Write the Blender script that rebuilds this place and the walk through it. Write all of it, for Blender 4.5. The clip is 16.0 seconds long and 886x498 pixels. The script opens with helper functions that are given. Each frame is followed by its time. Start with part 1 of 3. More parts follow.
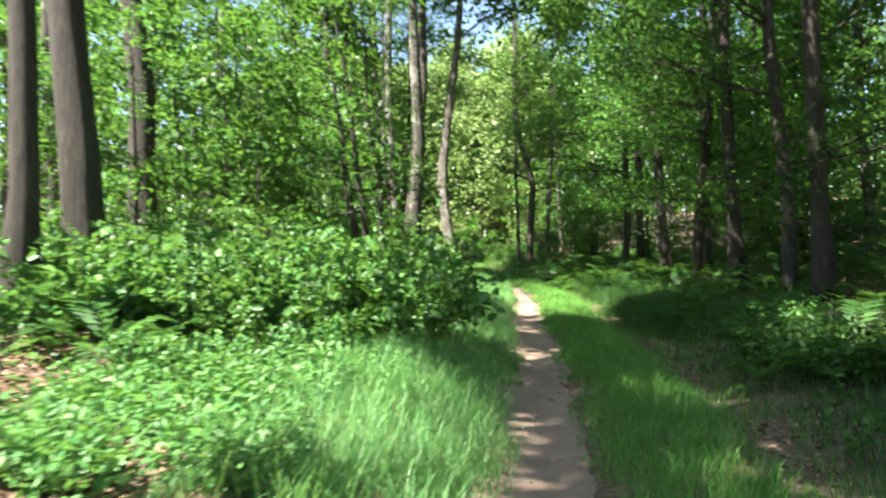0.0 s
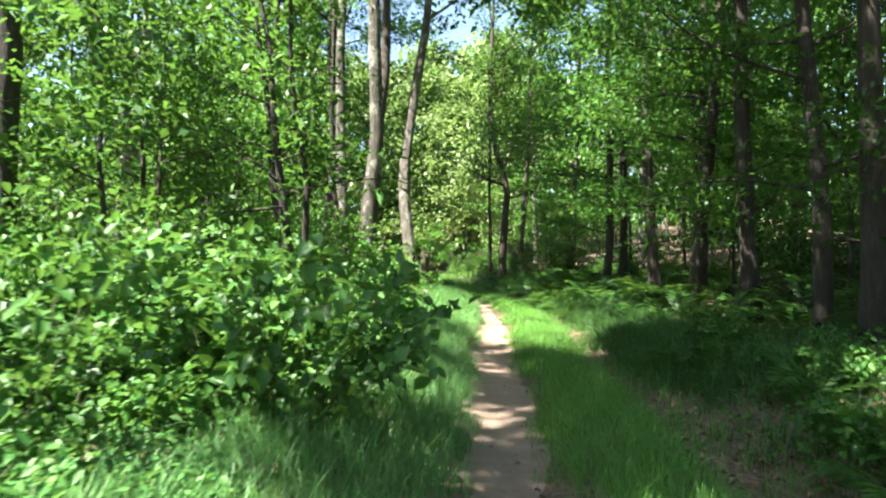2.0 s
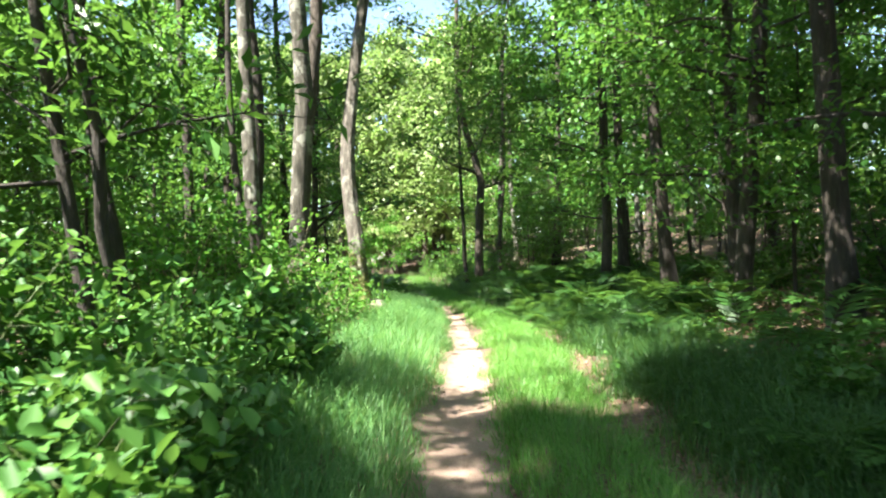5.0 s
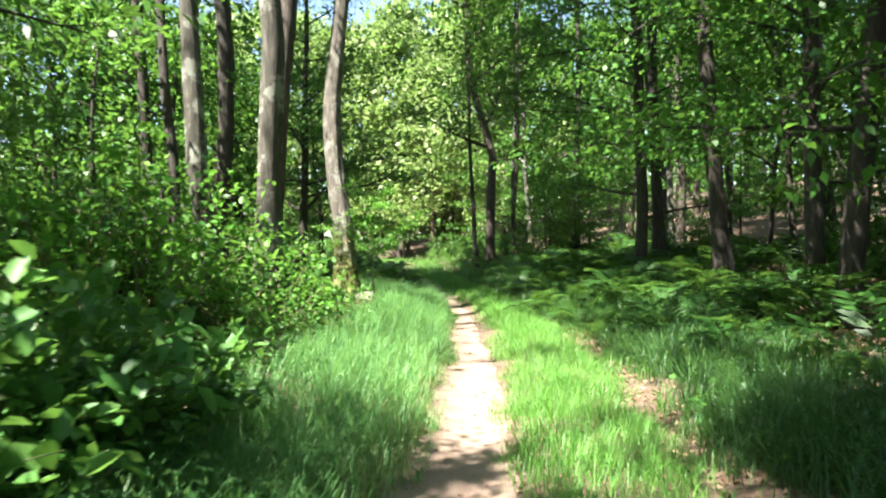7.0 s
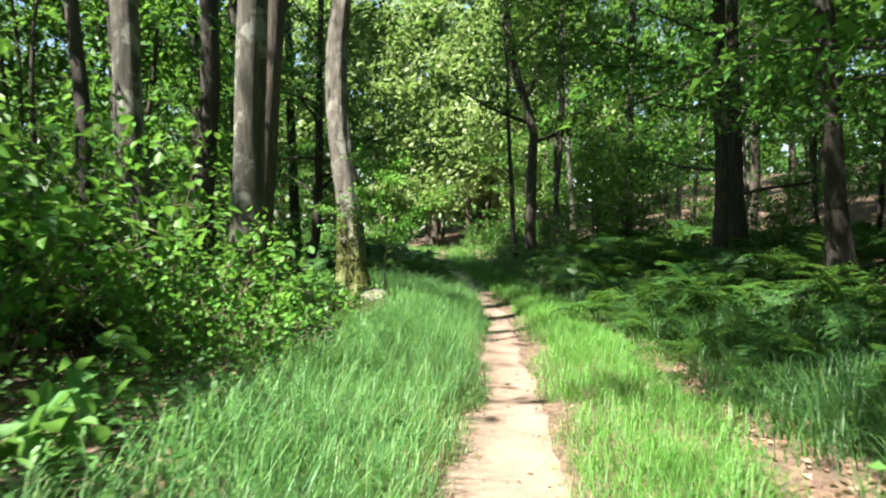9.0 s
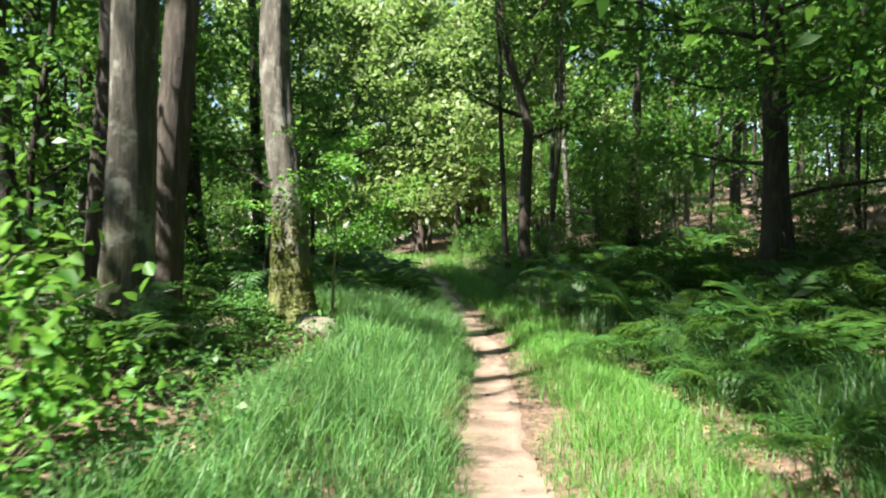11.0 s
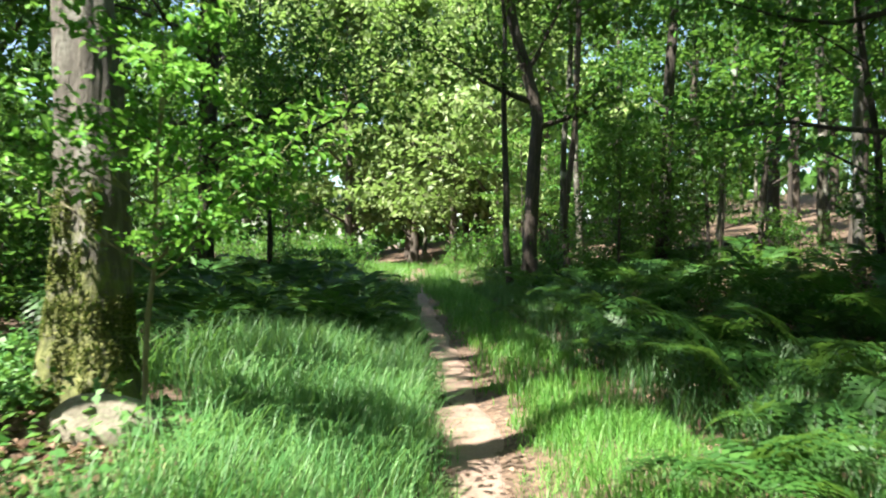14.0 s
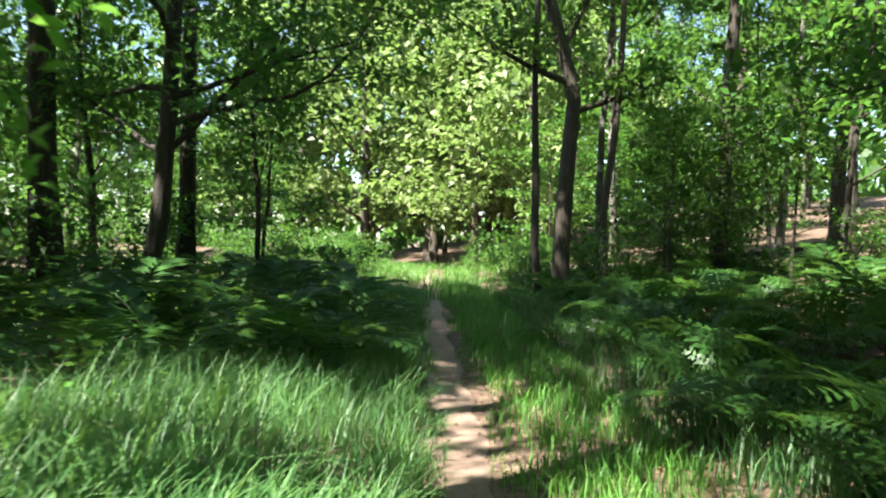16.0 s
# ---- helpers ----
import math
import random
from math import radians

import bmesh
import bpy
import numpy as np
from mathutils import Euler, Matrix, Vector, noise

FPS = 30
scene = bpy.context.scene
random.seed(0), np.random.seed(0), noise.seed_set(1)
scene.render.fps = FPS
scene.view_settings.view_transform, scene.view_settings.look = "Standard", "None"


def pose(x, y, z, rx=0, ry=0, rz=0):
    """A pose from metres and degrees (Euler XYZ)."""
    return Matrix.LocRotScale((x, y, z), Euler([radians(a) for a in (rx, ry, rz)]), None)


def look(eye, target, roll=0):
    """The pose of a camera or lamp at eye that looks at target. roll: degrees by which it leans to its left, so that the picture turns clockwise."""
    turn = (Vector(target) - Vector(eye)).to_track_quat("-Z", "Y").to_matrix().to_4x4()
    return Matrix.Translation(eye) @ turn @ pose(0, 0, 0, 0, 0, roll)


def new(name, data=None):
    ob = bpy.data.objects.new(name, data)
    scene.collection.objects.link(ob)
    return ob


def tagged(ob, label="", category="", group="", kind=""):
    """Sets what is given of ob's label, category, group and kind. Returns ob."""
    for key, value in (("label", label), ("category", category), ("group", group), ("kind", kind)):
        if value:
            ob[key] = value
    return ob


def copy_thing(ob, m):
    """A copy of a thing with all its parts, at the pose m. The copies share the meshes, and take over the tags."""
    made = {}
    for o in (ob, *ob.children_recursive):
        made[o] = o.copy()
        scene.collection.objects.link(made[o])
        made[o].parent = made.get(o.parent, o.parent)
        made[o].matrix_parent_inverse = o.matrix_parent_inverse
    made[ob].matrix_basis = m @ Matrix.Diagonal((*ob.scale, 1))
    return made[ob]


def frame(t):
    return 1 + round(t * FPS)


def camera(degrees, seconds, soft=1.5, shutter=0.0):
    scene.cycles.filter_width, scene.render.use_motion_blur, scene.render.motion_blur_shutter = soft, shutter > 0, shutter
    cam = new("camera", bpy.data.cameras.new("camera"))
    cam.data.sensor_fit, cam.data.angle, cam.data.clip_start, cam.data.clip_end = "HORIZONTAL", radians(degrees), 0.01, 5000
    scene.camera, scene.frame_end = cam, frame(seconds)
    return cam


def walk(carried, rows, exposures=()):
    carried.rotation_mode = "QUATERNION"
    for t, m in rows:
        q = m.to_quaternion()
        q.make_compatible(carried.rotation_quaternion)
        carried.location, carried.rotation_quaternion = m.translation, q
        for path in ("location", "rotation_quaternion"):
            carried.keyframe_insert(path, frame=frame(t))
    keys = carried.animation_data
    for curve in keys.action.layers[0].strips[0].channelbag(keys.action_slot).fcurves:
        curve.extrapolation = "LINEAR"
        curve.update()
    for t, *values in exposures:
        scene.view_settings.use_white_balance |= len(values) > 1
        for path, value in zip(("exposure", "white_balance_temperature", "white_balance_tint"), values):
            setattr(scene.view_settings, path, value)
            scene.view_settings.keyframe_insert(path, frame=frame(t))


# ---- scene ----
cam = camera(65.6, 16.0, 2.1, 0.5)
METRES, EYE, TILT, LEAN, TURN = 23.0, 1.5, 0.0, 0.0, 0.0
ROWS = [
    (0.0, 0.0, 0.0, 0.0, -0.0, 0.0, -0.0),
    (0.5, 0.006, 0.0352, 0.0, -3.02, -0.76, 0.0),
    (1.0, 0.0099, 0.0677, -0.0001, -2.55, -0.37, 0.09),
    (1.5, 0.0146, 0.0995, 0.0006, -2.98, 0.4, -0.14),
    (2.0, 0.0202, 0.1317, 0.0021, -2.16, 0.74, -1.65),
    (2.5, 0.0264, 0.1656, 0.0013, -3.28, 0.58, -1.58),
    (3.0, 0.0331, 0.198, 0.0024, -3.11, -0.69, 0.26),
    (3.5, 0.0359, 0.233, 0.0022, -3.37, 0.27, 1.73),
    (4.0, 0.0414, 0.2663, 0.0021, -4.89, 0.98, 0.62),
    (6.5, 0.0605, 0.4249, 0.0041, -2.04, -0.19, 1.41),
    (7.0, 0.0652, 0.4562, 0.0029, -2.98, -0.72, 0.84),
    (7.5, 0.0711, 0.4868, 0.0031, -2.17, -1.74, -0.09),
    (8.0, 0.072, 0.5185, 0.0022, -0.19, -2.08, 1.22),
    (8.5, 0.0742, 0.5494, 0.0019, 0.87, -1.44, 1.21),
    (9.0, 0.0759, 0.5807, 0.0005, 0.11, -1.69, 0.6),
    (11.5, 0.0887, 0.7354, -0.0001, -0.77, -0.68, 0.06),
    (12.0, 0.0927, 0.7645, 0.0011, -0.46, 0.26, 0.38),
    (12.5, 0.0938, 0.7935, -0.0004, 0.09, 0.37, 0.18),
    (13.0, 0.0969, 0.8223, -0.001, 0.14, 0.15, -0.85),
    (13.5, 0.0985, 0.849, -0.0025, 1.09, -0.12, -0.62),
    (14.0, 0.1004, 0.8797, -0.0034, -0.77, -0.36, -1.06),
    (14.5, 0.1009, 0.9076, -0.0021, 2.12, -0.19, 0.06),
    (15.0, 0.1026, 0.9371, -0.0012, -0.17, 2.88, 0.62),
    (15.5, 0.1051, 0.965, -0.0017, 1.96, -0.35, -1.69),
    (16.0, 0.1067, 0.9925, -0.0026, 1.11, -0.47, -2.3),
]
walk(cam, [(t, pose(0, 0, EYE, TILT, LEAN, TURN) @ pose(METRES * x, METRES * y, METRES * z, 90 + pitch, roll, yaw)) for t, x, y, z, yaw, pitch, roll in ROWS],
     ((0.0, 2.65), (2.0, 2.75), (4.0, 2.9), (6.5, 2.85), (7.5, 2.65), (9.0, 2.3), (11.5, 2.25), (14.0, 2.45), (16.0, 2.65)))

# ---- light ----
# The sun stands high, behind the walker and to the left.
SUN_EL, SUN_AZ = 57.0, 236.0
SUN_DIR = Vector((math.sin(radians(SUN_AZ)) * math.cos(radians(SUN_EL)), math.cos(radians(SUN_AZ)) * math.cos(radians(SUN_EL)), math.sin(radians(SUN_EL))))
world = bpy.data.worlds.new("sky")
scene.world = world
world.use_nodes = True
wn = world.node_tree
sky = wn.nodes.new("ShaderNodeTexSky")
sky.sky_type, sky.sun_disc = "NISHITA", False
sky.sun_elevation, sky.sun_rotation = radians(SUN_EL), radians(SUN_AZ)
wn.links.new(sky.outputs[0], wn.nodes["Background"].inputs[0])
wn.nodes["Background"].inputs[1].default_value = 0.068
sun = new("sun", bpy.data.lights.new("sun", "SUN"))
sun.data.energy, sun.data.angle, sun.data.color = 5.0, radians(0.6), (1.0, 0.95, 0.86)
sun.matrix_world = look((0, 0, 40), Vector((0, 0, 40)) - SUN_DIR)

# ---- materials ----


def material(name):
    m = bpy.data.materials.new(name)
    m.use_nodes = True
    nt = m.node_tree
    return m, nt, nt.nodes["Principled BSDF"]


def node(nt, kind, **values):
    n = nt.nodes.new(kind)
    for key, value in values.items():
        n.inputs[key].default_value = value
    return n


def ramp(nt, source, stops):
    r = nt.nodes.new("ShaderNodeValToRGB")
    while len(r.color_ramp.elements) < len(stops):
        r.color_ramp.elements.new(0.5)
    for e, (p, c) in zip(r.color_ramp.elements, stops):
        e.position, e.color = p, (*c, 1)
    nt.links.new(source, r.inputs[0])
    return r.outputs[0]


def mixed(nt, fac, a, b):
    n = nt.nodes.new("ShaderNodeMix")
    n.data_type = "RGBA"
    for socket, value in ((n.inputs[0], fac), (n.inputs[6], a), (n.inputs[7], b)):
        if isinstance(value, (int, float)):
            socket.default_value = value
        elif isinstance(value, tuple):
            socket.default_value = (*value, 1)
        else:
            nt.links.new(value, socket)
    return n.outputs[2]


def leaf_material(name, dark, mid, light, glow=0.42, rough=0.46):
    """A leaf: a mix of a waxy upper face and light that passes through it, its tint varied from leaf to leaf and from plant to plant."""
    m, nt, b = material(name)
    geo = nt.nodes.new("ShaderNodeNewGeometry")
    tint = ramp(nt, geo.outputs["Random Per Island"], [(0.0, dark), (0.55, mid), (1.0, light)])
    info = nt.nodes.new("ShaderNodeObjectInfo")
    hsv = node(nt, "ShaderNodeHueSaturation")
    shift = nt.nodes.new("ShaderNodeMapRange")
    shift.inputs[3].default_value, shift.inputs[4].default_value = 0.72, 1.25
    nt.links.new(info.outputs["Random"], shift.inputs[0])
    nt.links.new(shift.outputs[0], hsv.inputs["Value"])
    nt.links.new(tint, hsv.inputs["Color"])
    nt.links.new(hsv.outputs[0], b.inputs["Base Color"])
    b.inputs["Roughness"].default_value = rough
    b.inputs["Specular IOR Level"].default_value = 0.36
    tr = nt.nodes.new("ShaderNodeBsdfTranslucent")
    warm = mixed(nt, 0.5, hsv.outputs[0], (0.19, 0.36, 0.05))
    nt.links.new(warm, tr.inputs[0])
    mx = nt.nodes.new("ShaderNodeMixShader")
    mx.inputs[0].default_value = glow
    nt.links.new(b.outputs[0], mx.inputs[1])
    nt.links.new(tr.outputs[0], mx.inputs[2])
    nt.links.new(mx.outputs[0], nt.nodes["Material Output"].inputs[0])
    return m


def bark_material(name, dark, light, scale=9.0, moss=0.0, lichen=0.0):
    m, nt, b = material(name)
    co = nt.nodes.new("ShaderNodeTexCoord")
    mp = nt.nodes.new("ShaderNodeMapping")
    mp.inputs["Scale"].default_value = (1, 1, 0.16)
    nt.links.new(co.outputs["Object"], mp.inputs[0])
    ridge = node(nt, "ShaderNodeTexNoise", Scale=scale * 2.2, Detail=6, Roughness=0.7)
    nt.links.new(mp.outputs[0], ridge.inputs[0])
    patch = node(nt, "ShaderNodeTexNoise", Scale=2.3, Detail=4, Roughness=0.6)
    nt.links.new(co.outputs["Object"], patch.inputs[0])
    col = ramp(nt, ridge.outputs[0], [(0.38, tuple(c * 0.5 for c in dark)), (0.5, dark), (0.64, light)])
    shade = ramp(nt, patch.outputs[0], [(0.35, tuple(c * 0.75 for c in light)), (0.65, light)])
    col = mixed(nt, 0.35, col, shade)
    if lichen:
        spots = ramp(nt, patch.outputs[0], [(0.53, (0, 0, 0)), (0.6, (lichen, lichen, lichen))])
        col = mixed(nt, spots, col, (0.42, 0.43, 0.36))
    if moss:
        fur = node(nt, "ShaderNodeTexNoise", Scale=9.0, Detail=7, Roughness=0.72)
        nt.links.new(co.outputs["Object"], fur.inputs[0])
        sep = nt.nodes.new("ShaderNodeSeparateXYZ")
        nt.links.new(co.outputs["Object"], sep.inputs[0])
        low = nt.nodes.new("ShaderNodeMapRange")
        for i, v in ((1, 0.2), (2, 2.2), (3, 0.21), (4, -0.14)):
            low.inputs[i].default_value = v
        nt.links.new(sep.outputs[2], low.inputs[0])
        add = nt.nodes.new("ShaderNodeMath")
        nt.links.new(fur.outputs[0], add.inputs[0])
        nt.links.new(low.outputs[0], add.inputs[1])
        cover = ramp(nt, add.outputs[0], [(0.55, (0, 0, 0)), (0.66, (moss, moss, moss))])
        green = ramp(nt, ridge.outputs[0], [(0.3, (0.035, 0.045, 0.01)), (0.66, (0.2, 0.215, 0.06))])
        col = mixed(nt, cover, col, green)
    nt.links.new(col, b.inputs["Base Color"])
    b.inputs["Roughness"].default_value = 0.9
    bump = node(nt, "ShaderNodeBump", Strength=1.0, Distance=0.05)
    nt.links.new(ridge.outputs[0], bump.inputs["Height"])
    nt.links.new(bump.outputs[0], b.inputs["Normal"])
    return m


def soil_material(name, stops, scale, grit, rough=0.95, cells=0.0):
    m, nt, b = material(name)
    co = nt.nodes.new("ShaderNodeTexCoord")
    big = node(nt, "ShaderNodeTexNoise", Scale=scale, Detail=8, Roughness=0.68)
    fine = node(nt, "ShaderNodeTexNoise", Scale=grit, Detail=6, Roughness=0.75)
    for n in (big, fine):
        nt.links.new(co.outputs["Object"], n.inputs[0])
    col = ramp(nt, big.outputs[0], stops)
    speck = ramp(nt, fine.outputs[0], [(0.3, tuple(c * 0.45 for c in stops[0][1])), (0.55, stops[-1][1])])
    col = mixed(nt, 0.4, col, speck)
    height = fine.outputs[0]
    if cells:
        vor = node(nt, "ShaderNodeTexVoronoi", Scale=cells)
        nt.links.new(co.outputs["Object"], vor.inputs[0])
        hue = ramp(nt, vor.outputs["Color"], [(0.1, (0.035, 0.023, 0.016)), (0.5, (0.11, 0.068, 0.042)), (0.9, (0.23, 0.15, 0.1))])
        col = mixed(nt, 0.6, col, hue)
        height = vor.outputs["Distance"]
    nt.links.new(col, b.inputs["Base Color"])
    b.inputs["Roughness"].default_value = rough
    bump = node(nt, "ShaderNodeBump", Strength=0.7, Distance=0.02)
    nt.links.new(height, bump.inputs["Height"])
    nt.links.new(bump.outputs[0], b.inputs["Normal"])
    return m


LEAF_OAK = leaf_material("leaf_oak", (0.024, 0.070, 0.013), (0.044, 0.120, 0.019), (0.085, 0.190, 0.034))
LEAF_BEECH = leaf_material("leaf_beech", (0.022, 0.080, 0.013), (0.042, 0.135, 0.020), (0.085, 0.220, 0.035))
# Haze and sun glare are put into this pale yellow-green leaf colour.
LEAF_FAR_HAZY = leaf_material("leaf_far_hazy", (0.115, 0.180, 0.055), (0.200, 0.275, 0.098), (0.310, 0.370, 0.165))
LEAF_BRAMBLE = leaf_material("leaf_bramble", (0.030, 0.100, 0.018), (0.055, 0.160, 0.029), (0.120, 0.260, 0.058), 0.36)
LEAF_PALE = leaf_material("leaf_pale", (0.050, 0.170, 0.039), (0.090, 0.230, 0.058), (0.150, 0.310, 0.087), 0.38)
LEAF_YOUNG = leaf_material("leaf_young", (0.040, 0.150, 0.018), (0.075, 0.220, 0.029), (0.150, 0.330, 0.048), 0.45)
FERN_GREEN = leaf_material("fern_green", (0.022, 0.072, 0.014), (0.036, 0.104, 0.021), (0.061, 0.151, 0.031), 0.4)
GRASS_LONG = leaf_material("grass_long", (0.050, 0.160, 0.044), (0.095, 0.240, 0.072), (0.200, 0.360, 0.126), 0.45)
GRASS_SHORT = leaf_material("grass_short", (0.050, 0.180, 0.025), (0.095, 0.260, 0.044), (0.190, 0.370, 0.078), 0.45)
# Grass tufts with the shade beside the ferns put into a darker green.
GRASS_SHADED = leaf_material("grass_shaded", (0.026, 0.085, 0.026), (0.05, 0.135, 0.04), (0.1, 0.21, 0.07), 0.4)
GRASS_DRY = leaf_material("grass_dry", (0.22, 0.19, 0.08), (0.32, 0.28, 0.13), (0.42, 0.36, 0.18), 0.3)
LITTER = leaf_material("dead_leaves", (0.07, 0.038, 0.023), (0.17, 0.098, 0.06), (0.36, 0.24, 0.17), 0.12, 0.7)
MOSS = leaf_material("moss", (0.045, 0.055, 0.012), (0.105, 0.12, 0.026), (0.21, 0.21, 0.06), 0.2, 0.8)
BARK_DARK = bark_material("bark_dark", (0.022, 0.018, 0.014), (0.078, 0.064, 0.05))
BARK_BROWN = bark_material("bark_brown", (0.035, 0.028, 0.021), (0.12, 0.096, 0.074))
BARK_GREY = bark_material("bark_grey", (0.04, 0.036, 0.026), (0.125, 0.115, 0.088), 7.0, 0.35, 0.45)
BARK_MOSSY = bark_material("bark_mossy", (0.045, 0.038, 0.03), (0.2, 0.18, 0.145), 8.0, 0.9, 0.3)
BARK_BIRCH = bark_material("bark_birch", (0.08, 0.075, 0.06), (0.34, 0.32, 0.27), 5.0)
STEM = bark_material("young_stem", (0.14, 0.12, 0.06), (0.34, 0.31, 0.18), 12.0)
STEM_GREEN = bark_material("green_stem", (0.06, 0.09, 0.03), (0.14, 0.18, 0.06), 14.0)
SOIL = soil_material("forest_floor", [(0.3, (0.03, 0.022, 0.016)), (0.5, (0.07, 0.05, 0.034)), (0.7, (0.14, 0.095, 0.064))], 1.6, 28.0, 0.95, 22.0)
DIRT = soil_material("trodden_sand", [(0.3, (0.13, 0.088, 0.064)), (0.5, (0.22, 0.15, 0.112)), (0.72, (0.33, 0.235, 0.18))], 2.2, 45.0)
STONE = soil_material("pale_stone", [(0.3, (0.11, 0.1, 0.065)), (0.5, (0.19, 0.17, 0.125)), (0.7, (0.27, 0.245, 0.19))], 5.0, 40.0)

# ---- mesh helpers ----
UP = np.array((0.0, 0.0, 1.0))


def mesh_of(name, verts, faces, mat, smooth=False):
    """One mesh from an array of vertices and one or more arrays of faces with equal corner counts."""
    me = bpy.data.meshes.new(name)
    verts = np.asarray(verts, dtype=np.float32).reshape(-1, 3)
    faces = [np.asarray(f, dtype=np.int32) for f in faces if len(f)]
    sizes = np.concatenate([np.full(len(f), f.shape[1], dtype=np.int32) for f in faces])
    loops = np.concatenate([f.ravel() for f in faces])
    me.vertices.add(len(verts))
    me.vertices.foreach_set("co", verts.ravel())
    me.loops.add(len(loops))
    me.loops.foreach_set("vertex_index", loops)
    me.polygons.add(len(sizes))
    me.polygons.foreach_set("loop_start", np.concatenate(([0], np.cumsum(sizes)[:-1])).astype(np.int32))
    if smooth:
        me.polygons.foreach_set("use_smooth", np.ones(len(sizes), dtype=bool))
    me.update(calc_edges=True)
    me.validate()
    me.materials.append(mat)
    return me


def part(name, me, parent, label=""):
    ob = new(name, me)
    ob.parent = parent
    return tagged(ob, label)


def thing(name, label, category, group=""):
    return tagged(new(name), label, category, group)


def unit(v):
    return v / np.maximum(np.linalg.norm(v, axis=-1, keepdims=True), 1e-9)


def tube(points, radii, sides=8, rough=0.0, rng=None, flare=0.0):
    """A tapered, slightly uneven tube along a line of points."""
    p = np.asarray(points, dtype=float)
    r = np.asarray(radii, dtype=float)
    t = unit(np.gradient(p, axis=0))
    ref = np.where(np.abs(t[:, 2:3]) > 0.9, np.array([[1.0, 0, 0]]), UP[None])
    a = unit(np.cross(t, ref))
    b = np.cross(t, a)
    ang = np.linspace(0, 2 * np.pi, sides, endpoint=False)
    rr = np.repeat(r[:, None], sides, 1)
    if rng is not None and rough:
        rr = rr * (1 + rough * (rng.normal(size=(1, sides)) * 0.6 + rng.normal(size=rr.shape) * 0.5))
    if flare:
        lobes = 1 + 0.45 * np.cos(ang * 3 + 0.7) + 0.25 * np.cos(ang * 5)
        rise = p[:, 2:3] - p[0, 2]
        rr = rr + flare * r[0] * np.exp(-rise / (1.6 * r[0] + 0.1)) * np.clip(lobes, 0.2, 2)[None]
        if sides > 13:
            rr = rr * (1 + 0.045 * np.cos(7 * ang[None] + 1.3 * np.sin(rise * 0.9)) + 0.03 * np.cos(4 * ang[None] - rise * 1.7))
    v = p[:, None] + rr[..., None] * (np.cos(ang)[None, :, None] * a[:, None] + np.sin(ang)[None, :, None] * b[:, None])
    n = len(p)
    i, j = np.meshgrid(np.arange(n - 1), np.arange(sides), indexing="ij")
    k = (j + 1) % sides
    q = np.stack([i * sides + j, i * sides + k, (i + 1) * sides + k, (i + 1) * sides + j], -1).reshape(-1, 4)
    return v.reshape(-1, 3), q


def joined(pieces):
    vs, fs, n = [], [], 0
    for v, f in pieces:
        vs.append(v)
        fs.append(f + n)
        n += len(v)
    return np.concatenate(vs), np.concatenate(fs)


def leaves(centre, axis, normal, length, width, fold=0.22):
    """Kite-shaped leaves, folded along the midrib, one face each."""
    axis = unit(axis)
    side = unit(np.cross(normal, axis))
    nor = np.cross(axis, side)
    L, W = np.asarray(length)[:, None], np.asarray(width)[:, None]
    base = centre - axis * L * 0.5
    mid = centre - axis * L * 0.06 + nor * W * fold
    tip = centre + axis * L * 0.5 - nor * L * 0.12
    v = np.stack([base, mid + side * W * 0.5, tip, mid - side * W * 0.5], 1).reshape(-1, 3)
    return v, np.arange(len(v)).reshape(-1, 4)


def oval_leaves(centre, axis, normal, length, width, fold=0.22):
    """Oval pointed leaves of two faces that meet at the midrib."""
    axis = unit(axis)
    side = unit(np.cross(normal, axis))
    nor = np.cross(axis, side)
    L, W = np.asarray(length)[:, None], np.asarray(width)[:, None]
    base = centre - axis * L * 0.5
    tip = centre + axis * L * 0.5 - nor * L * 0.14
    low = centre - axis * L * 0.2 + nor * W * fold
    high = centre + axis * L * 0.18 + nor * W * fold * 0.5
    v = np.stack([base, low + side * W * 0.48, high + side * W * 0.4, tip, high - side * W * 0.4, low - side * W * 0.48], 1).reshape(-1, 3)
    k = np.arange(len(centre))[:, None] * 6
    return v, np.concatenate([k + np.array([[0, 1, 2, 3]]), k + np.array([[0, 3, 4, 5]])])


def spray(rng, anchors, outward, per, spread, flat, size, aspect=0.55, droop=0.25, oval=False):
    """Clumps of leaves round the ends of twigs."""
    n = len(anchors) * per
    c = np.repeat(anchors, per, 0)
    o = np.repeat(outward, per, 0)
    c = c + rng.normal(size=(n, 3)) * np.array((spread, spread, spread * flat))
    ax = unit(o + rng.normal(size=(n, 3)) * 0.8 - UP * droop)
    no = unit(UP[None] + rng.normal(size=(n, 3)) * 0.45)
    L = size * rng.uniform(0.65, 1.25, n)
    return (oval_leaves if oval else leaves)(c, ax, no, L, L * aspect * rng.uniform(0.8, 1.15, n))


def bent(rng, start, direction, length, n=6, rise=0.0, wander=0.1):
    """A crooked line from start."""
    p, d = [np.asarray(start, float)], unit(np.asarray(direction, float))
    for _ in range(n - 1):
        d = unit(d + rng.normal(size=3) * wander + UP * rise)
        p.append(p[-1] + d * length / (n - 1))
    return np.array(p)


def along(points, f):
    s = f * (len(points) - 1)
    i = min(int(s), len(points) - 2)
    return points[i] + (points[i + 1] - points[i]) * (s - i)


def make_tree(label, seed, height, radius, bark, leaf, crown_from, reach, limbs, twigs, per, size, lean=(0, 0), spread=0.38,
              flat=0.5, line=None, rise=0.06, limb_tilt=0.5, flare=0.5, group="", sides=10, aspect=0.55, thick=0.42, clear=None, boughs=()):
    """A broad-leaved tree: a tapered trunk, limbs and a crown of single leaves in clumps."""
